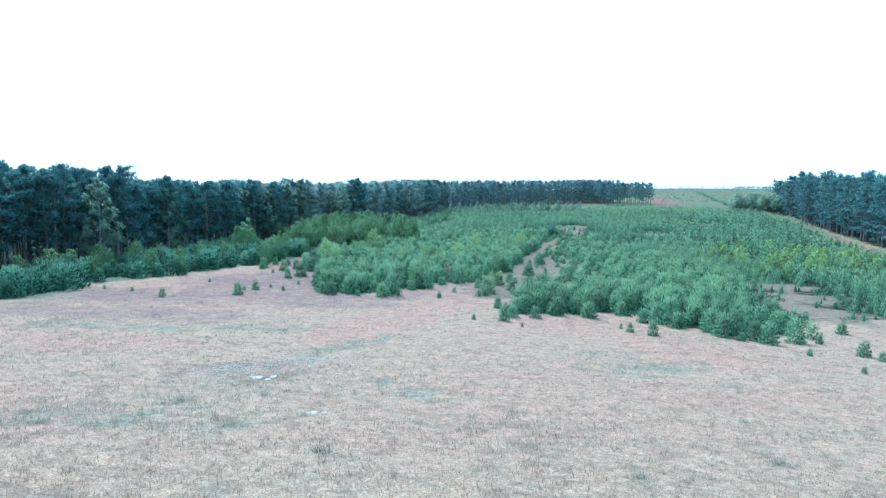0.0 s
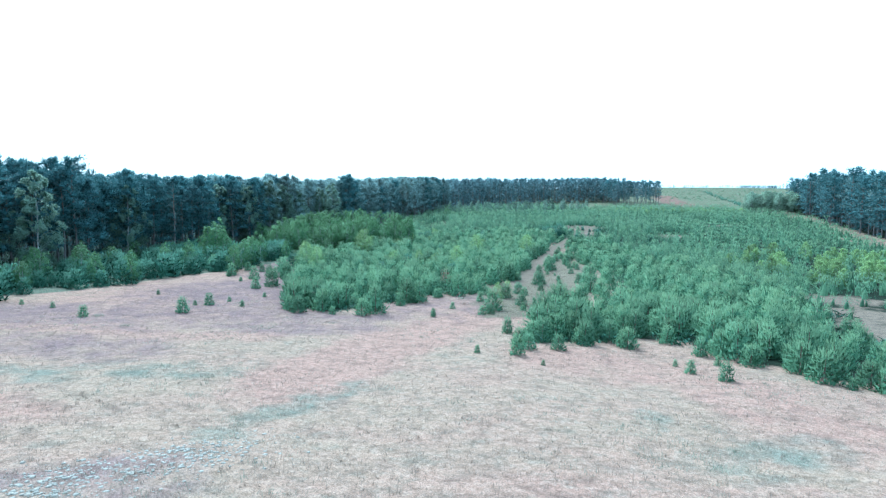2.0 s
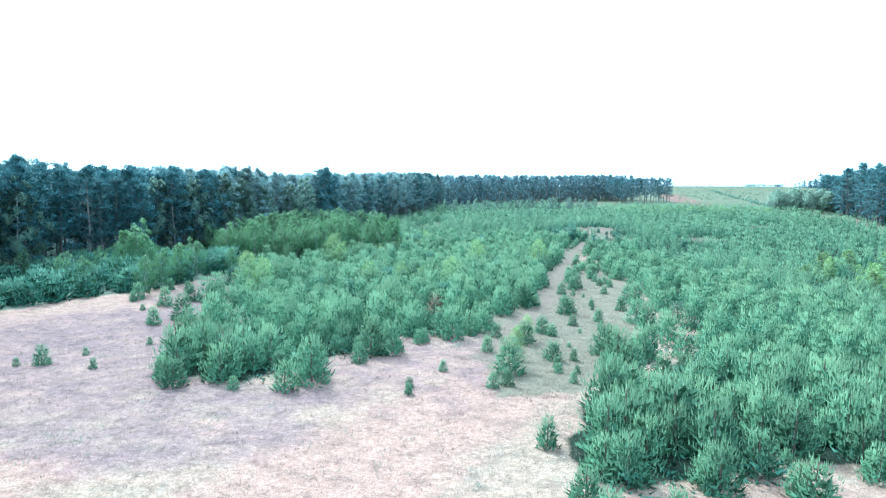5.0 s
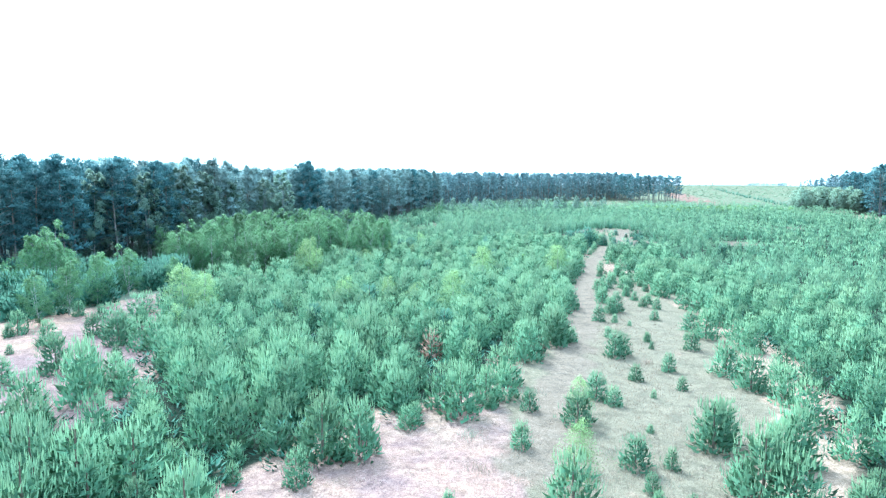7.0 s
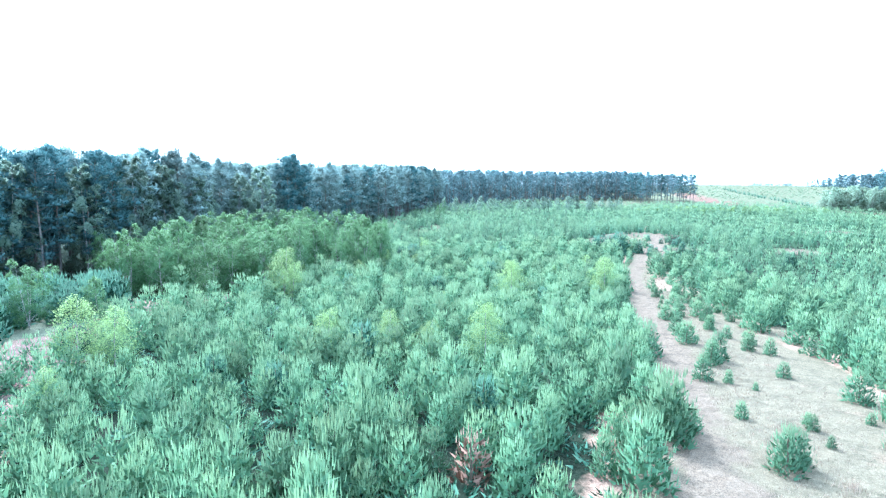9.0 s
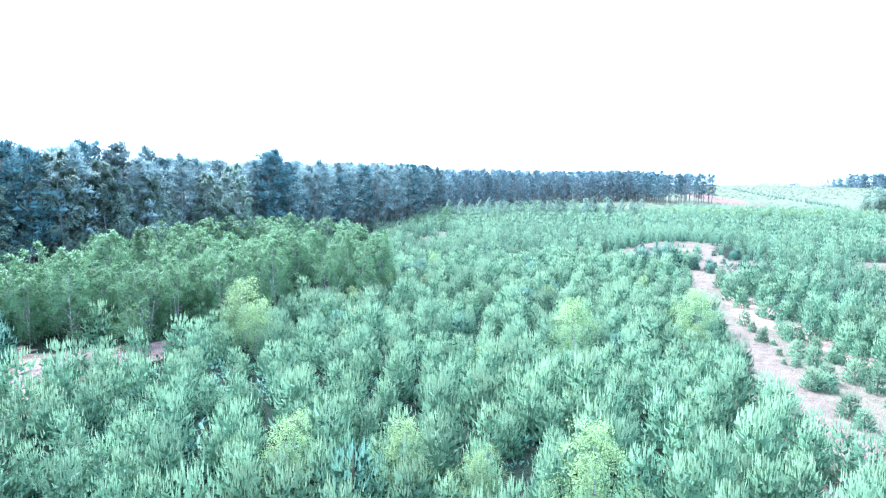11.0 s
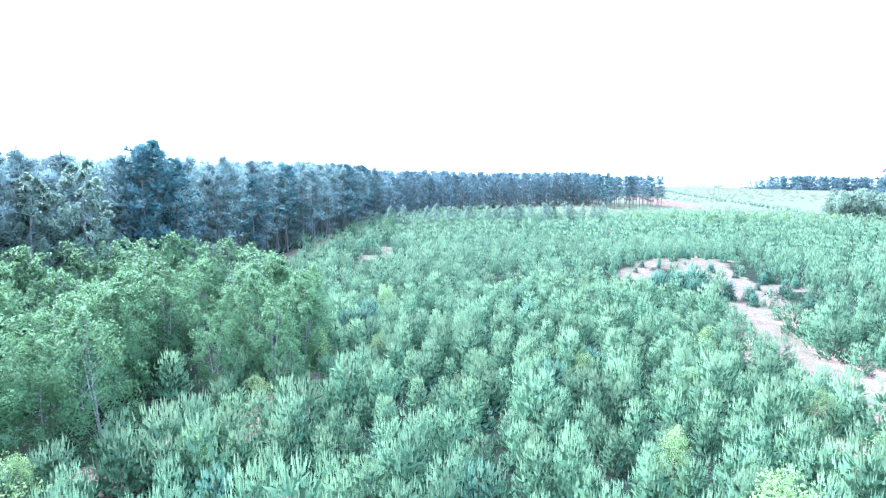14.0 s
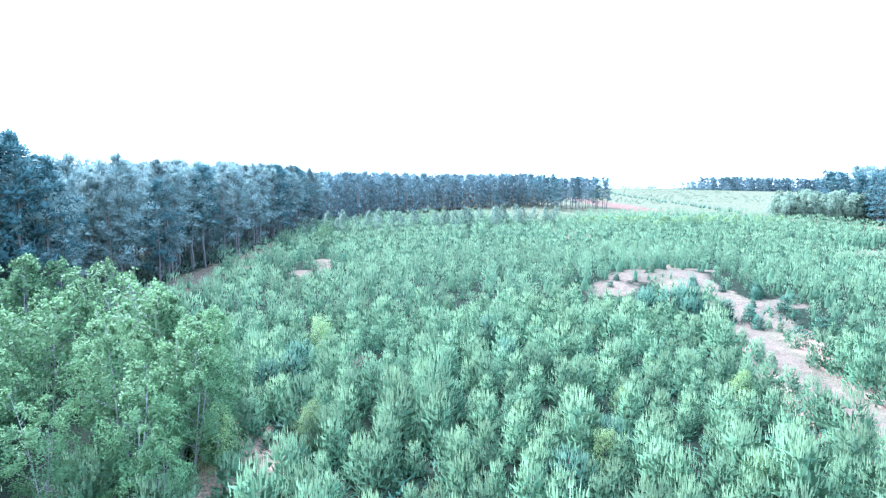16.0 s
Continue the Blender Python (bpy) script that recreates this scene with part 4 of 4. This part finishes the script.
GROVE = [(106 + 6.4 * (i % 6) + 1.7 * math.sin(i * 2.1), 353 + 6.0 * (i // 6) + 2.0 * math.cos(i * 1.3) + 3.0 * (i % 6)) for i in range(40)]
for gx, gy in GROVE:
    place(GROVE_PINES[rng.integers(4)], gx, gy, rng.uniform(0.72, 0.86), rng.uniform(0, 6.28), "grove of tall pines")
place(EDGE_PINES[2], -30.3, 202.2, 1.10, 1.0, "forest edge pines", "tallest dark pine standing out at the forest edge")
for gx, gy, gs in ((-31.6, 199.6, 1.06), (-29.4, 205.0, 1.03), (-32.8, 203.2, 1.07)):
    place(EDGE_PINES[rng.integers(6)], gx, gy, gs, rng.uniform(0, 6.28), "forest edge pines", "dark pine beside the tallest one at the forest edge")
# Rear rows added to block bright ground showing between the trunks.
back = forest([(x - 34, y + 6) for x, y in FOREST_EDGE[:9]], 4.2, 2, 0, 0, "forest back")
back2 = forest([(x + 30, y - 4) for x, y in RIGHT_EDGE], 4.5, 2, 0, 0, "forest back")
deep2 = np.concatenate([deep2, back, back2])
scatter("far_pine_forest", WALL_PINES, [PINE_BARK, HAZED_NEEDLES], deep2, rng.uniform(0.72, 0.96, len(deep2)), rng.uniform(0, 6.28, len(deep2)), rng.integers(0, 5, len(deep2)), "far dark pine forest closed to the ground", "forest")
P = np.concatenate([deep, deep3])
# Beyond y 165 the wood takes the brightened needle copy.
for part_of, needles, nm, lab in ((P[P[:, 1] < 165], DARK_NEEDLES, "pine_forest", "dense dark pine forest behind the forest edge"), (P[P[:, 1] >= 165], BRIGHTENED_NEEDLES, "grey_green_pine_forest", "dense grey-green pine forest behind the forest edge, needle colour brightened")):
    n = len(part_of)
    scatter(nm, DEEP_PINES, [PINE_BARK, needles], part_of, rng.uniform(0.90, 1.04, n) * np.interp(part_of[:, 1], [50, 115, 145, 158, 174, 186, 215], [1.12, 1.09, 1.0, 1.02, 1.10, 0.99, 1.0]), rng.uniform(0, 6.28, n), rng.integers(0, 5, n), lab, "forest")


q, left, _ = along(FOREST_EDGE[:9], 1.1)
under = np.concatenate([q + left * (2.5 + k * 4.0 + rng.normal(0, 1.6, len(q)))[:, None] for k in range(3)])
under = under[rng.random(len(under)) < 0.62]
n = len(under)
scatter("forest_shrubs", LOW_BUSHES, [GREY_LEAVES], under, rng.uniform(1.2, 4.2, n), rng.uniform(0, 6.28, n), rng.integers(0, 4, n), "grey-green shrubs growing between the pine trunks", "shrubs", squash=rng.uniform(0.8, 1.3, n))


def ridge():
    """Woods on the far ridge and hedges on the far slope."""
    P = []
    for k in range(6):
        t = np.arange(0, 1, 0.011)
        P.append(np.stack([400 + 276 * t + rng.normal(0, 3, len(t)), 640 - 130 * t + k * 7 + rng.normal(0, 3, len(t))], 1))
    n_big = sum(len(q) for q in P)
    t = rng.random(150)
    P.append(np.stack([398 + 40 * t + rng.normal(0, 2, 150), 773 - 24 * t + rng.normal(0, 4, 150)], 1))
    t = rng.random(60) ** 0.8
    P.append(np.stack([285 + 110 * t, 815 - 40 * t + rng.normal(0, 2, 60)], 1))
    P = np.concatenate(P)
    # Ridge trees and their filler take the needle colour with painted haze.
    n = len(P)
    scatter("far_ridge_forest", TINY_PINES, [HAZED_NEEDLES], P, np.where(np.arange(n) < n_big, rng.uniform(0.52, 0.80, n) * np.clip((P[:, 0] - 400) / 50 + 0.4, 0.4, 1), rng.uniform(0.10, 0.22, n)), rng.uniform(0, 6.28, n), rng.integers(0, 4, n), "distant forest on the far ridge, bluish haze put into its colour", "forest")
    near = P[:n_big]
    scatter("ridge_undergrowth", LOW_BUSHES, [HAZED_NEEDLES], near, rng.uniform(4.0, 7.5, n_big) * np.clip((near[:, 0] - 400) / 50 + 0.4, 0.4, 1), rng.uniform(0, 6.28, n_big), rng.integers(0, 4, n_big), "filler undergrowth closing the far ridge forest, bluish haze put into its colour", "undergrowth", squash=rng.uniform(0.9, 1.4, n_big))
    x, y = jittered(140, 420, 400, 680, 6.0, 0.4, 0.3)
    k = (x > 0.36 * y + 5) & (x < 0.62 * y + 30) & (rng.random(len(x)) < 0.6)
    x, y = x[k], y[k]
    n = len(x)
    scatter("far_slope_bushes", LOW_BUSHES, [SLOPE_LEAVES], np.stack([x, y], 1), rng.uniform(0.6, 1.7, n), rng.uniform(0, 6.28, n), rng.integers(0, 4, n), "rows of small bushes on the far slope", "bushes", squash=np.full(n, 1.3))

    t = np.arange(0, 1, 0.009)
    n = len(t)
    scatter("far_hedge", FAR_PINES, [YOUNG_DARK], np.stack([167 + 95 * t + rng.normal(0, 1.2, n), 320 + 257 * t + rng.normal(0, 1.2, n)], 1), rng.uniform(1.0, 2.0, n), rng.uniform(0, 6.28, n), rng.integers(0, 5, n), "dark hedge line crossing the far green slope", "hedge", squash=np.full(n, 1.3))


ridge()

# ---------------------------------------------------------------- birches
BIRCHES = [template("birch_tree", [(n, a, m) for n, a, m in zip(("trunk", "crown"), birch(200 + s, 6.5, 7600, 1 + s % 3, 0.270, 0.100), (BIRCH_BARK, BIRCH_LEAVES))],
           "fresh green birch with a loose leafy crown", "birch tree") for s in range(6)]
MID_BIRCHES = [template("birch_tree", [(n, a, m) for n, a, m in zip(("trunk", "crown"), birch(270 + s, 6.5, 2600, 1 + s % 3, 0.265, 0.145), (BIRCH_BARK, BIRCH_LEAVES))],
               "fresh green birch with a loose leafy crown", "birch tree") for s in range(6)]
TALL_BIRCHES = [template("birch_tree", [(n, a, m) for n, a, m in zip(("trunk", "crown"), birch(260 + s, 13.5, 16000, 1 + s % 2, 0.20, 0.15), (BIRCH_BARK, GREY_LEAVES))],
                "tall slender birch with white forked trunk at the forest edge", "birch tree") for s in range(3)]
FAR_BIRCHES = [template("birch_tree", [(n, a, m) for n, a, m in zip(("trunk", "crown"), birch(240 + s, 6.5, 900, 1, 0.32, 0.30), (BIRCH_BARK, PALE_LEAVES))],
               "pale green birch in a thicket before the pines", "birch tree") for s in range(4)]
ROW_BIRCHES = [template("birch_tree", [(n, a, m) for n, a, m in zip(("trunk", "crown"), birch(290 + s, 6.5, 900, 1, 0.27, 0.28), (BIRCH_BARK, GREY_LEAVES))],
               "light green birch at the far end of the plantation", "birch tree") for s in range(4)]
MEADOW_BIRCHES = [template("birch_tree", [(n, a, m) for n, a, m in zip(("trunk", "crown"), birch(280 + s, 6.5, 1300, 1, 0.26, 0.25), (BIRCH_BARK, LIME_LEAVES))],
                  "yellow-green birch sapling on the green meadow", "birch tree") for s in range(4)]
LIME_BUSHES = [template("lime_bush", [(n, a, m) for n, a, m in zip(("trunk", "crown"), birch(250 + s, 2.6, 420, 1, 0.42, 0.24), (BIRCH_BARK, LIME_LEAVES))],
               "low yellow-green bush at the far end of the plantation", "bush") for s in range(3)]
LIME_BIRCHES = [template("birch_sapling", [(n, a, m) for n, a, m in zip(("trunk", "crown"), birch(220 + s, 3.2, 5400, 1 + s % 2, 0.27, 0.046), (BIRCH_BARK, LIME_LEAVES))],
                "yellow-green birch sapling among young pines", "birch tree") for s in range(4)]


def birches():
    x, y = jittered(-50, 0, 138, 202, 3.6, 0.42, 0.2)
    k = inside(x, y, THICKET)
    for a, b in zip(x[k], y[k]):
        if line_distance(np.array(a), np.array(b), [(-17.2, 158), (-17.3, 170), (-17.4, 178), (-19.0, 186)]) > 2.3:
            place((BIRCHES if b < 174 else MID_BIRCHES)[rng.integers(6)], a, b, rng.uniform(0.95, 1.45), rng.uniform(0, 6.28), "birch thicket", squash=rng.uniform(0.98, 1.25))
    x, y = jittered(-48, -6, 140, 200, 1.7, 0.45, 0.3)
    k = inside(x, y, THICKET) & (rng.random(len(x)) < 0.62) & (line_distance(x, y, [(-17.2, 156), (-17.3, 170), (-17.4, 178)]) > 1.3)
    x, y = x[k], y[k]
    n = len(x)
    scatter("thicket_undergrowth", LOW_BUSHES, [BIRCH_LEAVES], np.stack([x, y], 1), rng.uniform(0.5, 1.5, n), rng.uniform(0, 6.28, n), rng.integers(0, 4, n), "low green shrubs under the birch thicket", "shrubs", squash=rng.uniform(0.9, 1.5, n))
    for a, b, s in ((-44.4, 126.3, 1.45), (-46.3, 125.6, 1.2), (-42.6, 124.6, 1.1), (-57, 103, 0.9), (-55, 88, 0.7), (-36, 116, 0.9), (-37, 129, 1.0), (-35.5, 111, 0.8), (-36, 121, 0.9), (-38, 125, 0.85), (-32, 131, 0.7), (-48, 101, 0.75), (-46, 98, 0.6), (-30.5, 150, 1.0), (-26, 142, 0.75), (2.3, 253.5, 1.05), (-44, 112, 0.8), (-50, 96, 0.75), (-11.0, 164.5, 1.15), (-9.2, 166.8, 1.1), (-12.6, 168.2, 1.3), (-9.8, 171.0, 1.2), (-13.6, 172.6, 1.25), (-12.0, 176.5, 1.25), (-9.6, 162.4, 0.8), (-20.8, 164.0, 1.2), (-22.0, 168.0, 1.3), (-21.0, 172.4, 1.25), (-21.6, 160.4, 1.1), (-9.4, 175.6, 1.1)):
        place(BIRCHES[rng.integers(6)], a, b, s, rng.uniform(0, 6.28), "single birches", "single leafy birch among young pines")
    for a, b, s in ((-54.0, 150.4, 1.1), (-62, 101, 1.15), (-34, 191, 1.15), (-40, 181, 1.1), (-44, 172, 1.15), (-46, 166, 1.2), (-60, 122, 1.05), (-49, 158, 1.1), (-42, 177, 1.05), (-37.5, 186, 1.05), (-51, 164, 1.15), (-47.5, 174, 1.15)):
        place(TALL_BIRCHES[rng.integers(3)], a, b, s * 1.12, rng.uniform(0, 6.28), "tall birches", squash=1.15)
    for i in range(34):
        b = 66 + 82 * (i + rng.random()) / 34
        place(MID_BIRCHES[rng.integers(6)], np.interp(b, [50, 100, 146], [-78, -68, -55]) + rng.uniform(4, 15), b, rng.uniform(0.4, 0.9), rng.uniform(0, 6.28), "young birches before the forest", "young birch growing in front of the pine forest", squash=1.2)
    for i in range(34):
        a = -3 + 74 * (i + rng.random()) / 34
        place(ROW_BIRCHES[rng.integers(4)], a, 278 + 0.12 * a + rng.normal(0, 4), rng.uniform(0.75, 1.1), rng.uniform(0, 6.28), "row of light green birches")
    for i in range(70):
        a = (i + rng.random()) / 70
        place(LIME_BUSHES[rng.integers(3)], 74 + 66 * a + rng.normal(0, 1.5), 292 - 15 * a + rng.normal(0, 4.0), rng.uniform(0.7, 1.15), rng.uniform(0, 6.28), "lime bushes at the plantation's end")
    place(NEAR_PINES[1], 67.3, 288.4, 4.6, 0.5, "", "tall lone conical young pine above the plantation", squash=0.8)
    for i in range(64):
        a = rng.random()
        place(FAR_BIRCHES[rng.integers(4)], 148 + 19 * a + rng.normal(0, 1.5), 286 - 16 * a + rng.normal(0, 3.5), rng.uniform(1.1, 1.65), rng.uniform(0, 6.28), "right birch thicket", "pale green birch in a thicket before the pines")
    for a, b, s in ((8.2, 139.2, 1.75), (-18, 144, 2.0), (-16.8, 142.4, 1.55), (2.9, 117.5, 1.5), (-24.0, 115.2, 1.7), (-22.5, 116.8, 1.4), (-21.6, 108.6, 0.9), (-4, 121, 1.2), (-9, 122, 1.15), (-1, 119, 1.05), (9, 147, 1.1), (20, 144.6, 1.7), (11, 162, 0.85), (-11, 159, 1.0), (1, 137, 0.8), (17, 158, 0.8),
                    (22, 152.5, 0.85), (18.6, 141.5, 1.0), (-2, 186, 1.15), (24, 167, 0.85), (-8, 167, 1.2), (-3.4, 169, 0.9), (12, 165, 0.75), (16, 168, 0.7), (7.0, 81.4, 1.0), (9.3, 90.0, 0.7), (24, 84, 0.7), (-13, 152, 0.9), (-19.5, 150, 0.9)):
        place(LIME_BIRCHES[rng.integers(4)], a, b, s, rng.uniform(0, 6.28), "birch saplings", squash=1.2 if s > 1.25 else 1.1)
    for i in range(90):
        q, w = rng.uniform(0, 6.28), math.sqrt(rng.random())
        a, b = 78 + 21 * w * math.cos(q), 121 + 21 * w * math.sin(q)
        if math.sin(0.31 * a + 1.3) + math.sin(0.37 * b) > -0.6:
            place(MEADOW_BIRCHES[rng.integers(4)], a, b, rng.uniform(0.38, 0.66), rng.uniform(0, 6.28), "birch saplings on the meadow", "yellow-green birch sapling on the green meadow", squash=1.25)
    for a, b, k in ((59.2, 113.6, 0.62), (60.8, 112.2, 0.55), (57.6, 114.4, 0.5), (60.8, 103.5, 0.7), (62.4, 105.0, 0.62), (64.0, 104.2, 0.66), (63.0, 101.8, 0.5)):
        place(MEADOW_BIRCHES[rng.integers(4)], a, b, k, rng.uniform(0, 6.28), "birch saplings on the meadow", "yellow-green birch sapling on the green meadow", squash=1.25)


birches()

# ---------------------------------------------------------------- grass, weeds and stones
def tuft(seed, n, height, spread, width):
    r = np.random.default_rng(seed)
    s = Shape()
    base = np.concatenate([r.normal(0, spread, (n, 2)), np.full((n, 1), -0.02)], 1)
    way = unit(np.concatenate([r.normal(0, 0.38, (n, 2)), np.ones((n, 1))], 1))
    blades(s, base, way, height * r.uniform(0.5, 1.2, n), np.full(n, width), r, 0.1, 1.0)
    return [s.arrays()]


def grasses():
    n = 38000
    y = 12 + 84 * rng.random(n) ** 1.25
    x = (rng.random(n) - 0.5) * 2 * (9 + 0.86 * y)
    k = ~(inside(x, y, LEFT_PLOT) | (inside(x, y, RIGHT_PLOT)))
    x, y = x[k], y[k]
    n = len(x)
    scatter("dry_grass", [tuft(300 + s, 7, 0.15, 0.11, 0.020) for s in range(4)], [GRASS_DRY], np.stack([x, y], 1), rng.uniform(0.6, 1.4, n), rng.uniform(0, 6.28, n), rng.integers(0, 4, n), "thin dry beige and pinkish grass tufts", "grass")
    n = 16000
    y = 12 + 90 * rng.random(n) ** 1.2
    x = (rng.random(n) - 0.5) * 2 * (9 + 0.86 * y)
    patch = np.sin(0.35 * x + 2.0 * np.sin(0.13 * y)) + np.sin(0.31 * y + 1.7 * np.sin(0.19 * x)) + 0.8 * rng.normal(size=n) + 3.0 * green_spots(x, y)
    k = (patch > 1.5) & ~(inside(x, y, LEFT_PLOT) | inside(x, y, RIGHT_PLOT))
    x, y = x[k], y[k]
    n = len(x)
    scatter("green_grass", [tuft(310 + s, 14, 0.20, 0.17, 0.022) for s in range(4)], [GRASS_GREEN], np.stack([x, y], 1), rng.uniform(0.6, 1.5, n), rng.uniform(0, 6.28, n), rng.integers(0, 4, n), "patchy grey-green grass tufts", "grass")
    n = 9000
    t = rng.random(n)
    y = 74 + 100 * t
    x = np.interp(y, [74, 95, 122, 139, 160, 176], [8, 14, 22, 27, 32, 38]) + rng.normal(0, 3.2, n)
    k = (line_distance(x, y, TRACK) > 1.2) & ~(inside(x, y, LEFT_PLOT) | inside(x, y, RIGHT_PLOT))
    x, y = x[k], y[k]
    n = len(x)
    scatter("strip_grass", [tuft(320 + s, 6, 0.20, 0.10, 0.02) for s in range(3)], [GRASS_DRY], np.stack([x, y], 1), rng.uniform(0.5, 1.2, n), rng.uniform(0, 6.28, n), rng.integers(0, 3, n), "sparse dry grass along the sandy track", "grass")


grasses()
YELLOW = template("grass_clump", [("blades", tuft(350, 90, 0.5, 0.35, 0.03)[0], GRASS_DRY)], "pale yellow dry grass clump between young pines", "grass")
for x, y, s in ((0.6, 184.0, 1.3), (1.4, 184.8, 1.2), (0.2, 185.2, 1.2), (1.0, 183.2, 1.0), (17.5, 101.5, 1.0), (18.6, 100.2, 0.9), (3.2, 83.4, 0.9)):
    place(YELLOW, x, y, s, 0.5 * x, "yellow grass clumps")
WEEDS = [template("weed_clump", [("leaves", tuft(330 + s, 90, 0.26, 0.20, 0.022)[0], GRASS_GREEN), ("stalks", tuft(340 + s, 6, 0.5, 0.12, 0.015)[0], GRASS_DRY)], "low green weed clump on dry grass", "weed") for s in range(4)]
for x, y, s in ((-12.3, 25.1, 1.6), (-4.3, 19.1, 1.2), (12.9, 20.5, 1.3), (-15, 20, 1.1), (-8.5, 21.5, 1.0), (-17, 22, 1.1), (3.5, 21, 0.8), (-1, 24, 0.9), (6.5, 17.5, 0.9), (-6.2, 24, 0.9), (15, 27, 0.9), (-34.5, 71, 1.4), (-29, 66, 1.3), (3, 87, 1.6), (8.0, 83, 1.4), (-20, 33, 1.0), (18, 33, 0.8), (-9, 27.5, 0.9)):
    place(WEEDS[rng.integers(4)], x, y, s, rng.uniform(0, 6.28), "weed clumps")


def stone_shape(seed, flat, fine=1, rough=0.16):
    r = np.random.default_rng(seed)
    bm = bmesh.new()
    bmesh.ops.create_icosphere(bm, subdivisions=fine, radius=0.5)
    for v in bm.verts:
        a = math.atan2(v.co.y, v.co.x)
        v.co *= 1 + r.uniform(-rough, rough) + rough * math.sin(3 * a + seed)
        v.co.z *= flat
    bmesh.ops.triangulate(bm, faces=bm.faces[:])
    v = np.array([v.co[:] for v in bm.verts])
    t = np.array([[q.index for q in f.verts] for f in bm.faces])
    bm.free()
    return [(v, t, np.zeros(len(v)), np.zeros_like(v))]


n = 1100
t = rng.random(n)
x, y = -14.0 + 6.0 * t + rng.normal(0, 1.2, n), 31.0 + 7.5 * t + rng.normal(0, 1.1, n)
scatter("stone_rubble", [stone_shape(400 + s, 0.5) for s in range(4)], [STONE], np.stack([x, y], 1), 0.06 + 0.17 * rng.random(n) ** 2.5, rng.uniform(0, 6.28, n), rng.integers(0, 4, n), "scattered pale rubble stones in thin grass", "stones")
for k, (cx, cy, w, d, turn) in enumerate(((-10.6, 31.2, 0.85, 0.7, 25), (-9.8, 31.6, 0.6, 0.5, 80), (-9.9, 30.9, 0.45, 0.4, 140), (-5.9, 24.6, 0.6, 0.5, 10), (-5.4, 24.8, 0.4, 0.3, 60))):
    v, t, *_ = stone_shape(410 + k, 0.10, 2, 0.14)[0]
    slab = tagged(new("stone_slab", build_mesh("stone_slab", v * np.array([w, d, 0.7]), t, [STONE])), "flat pale stone slab lying in dry grass", "stone", "flat stones in the grass")
    slab.matrix_world = pose(cx, cy, float(land(cx, cy)) + 0.005, 0, 0, turn)
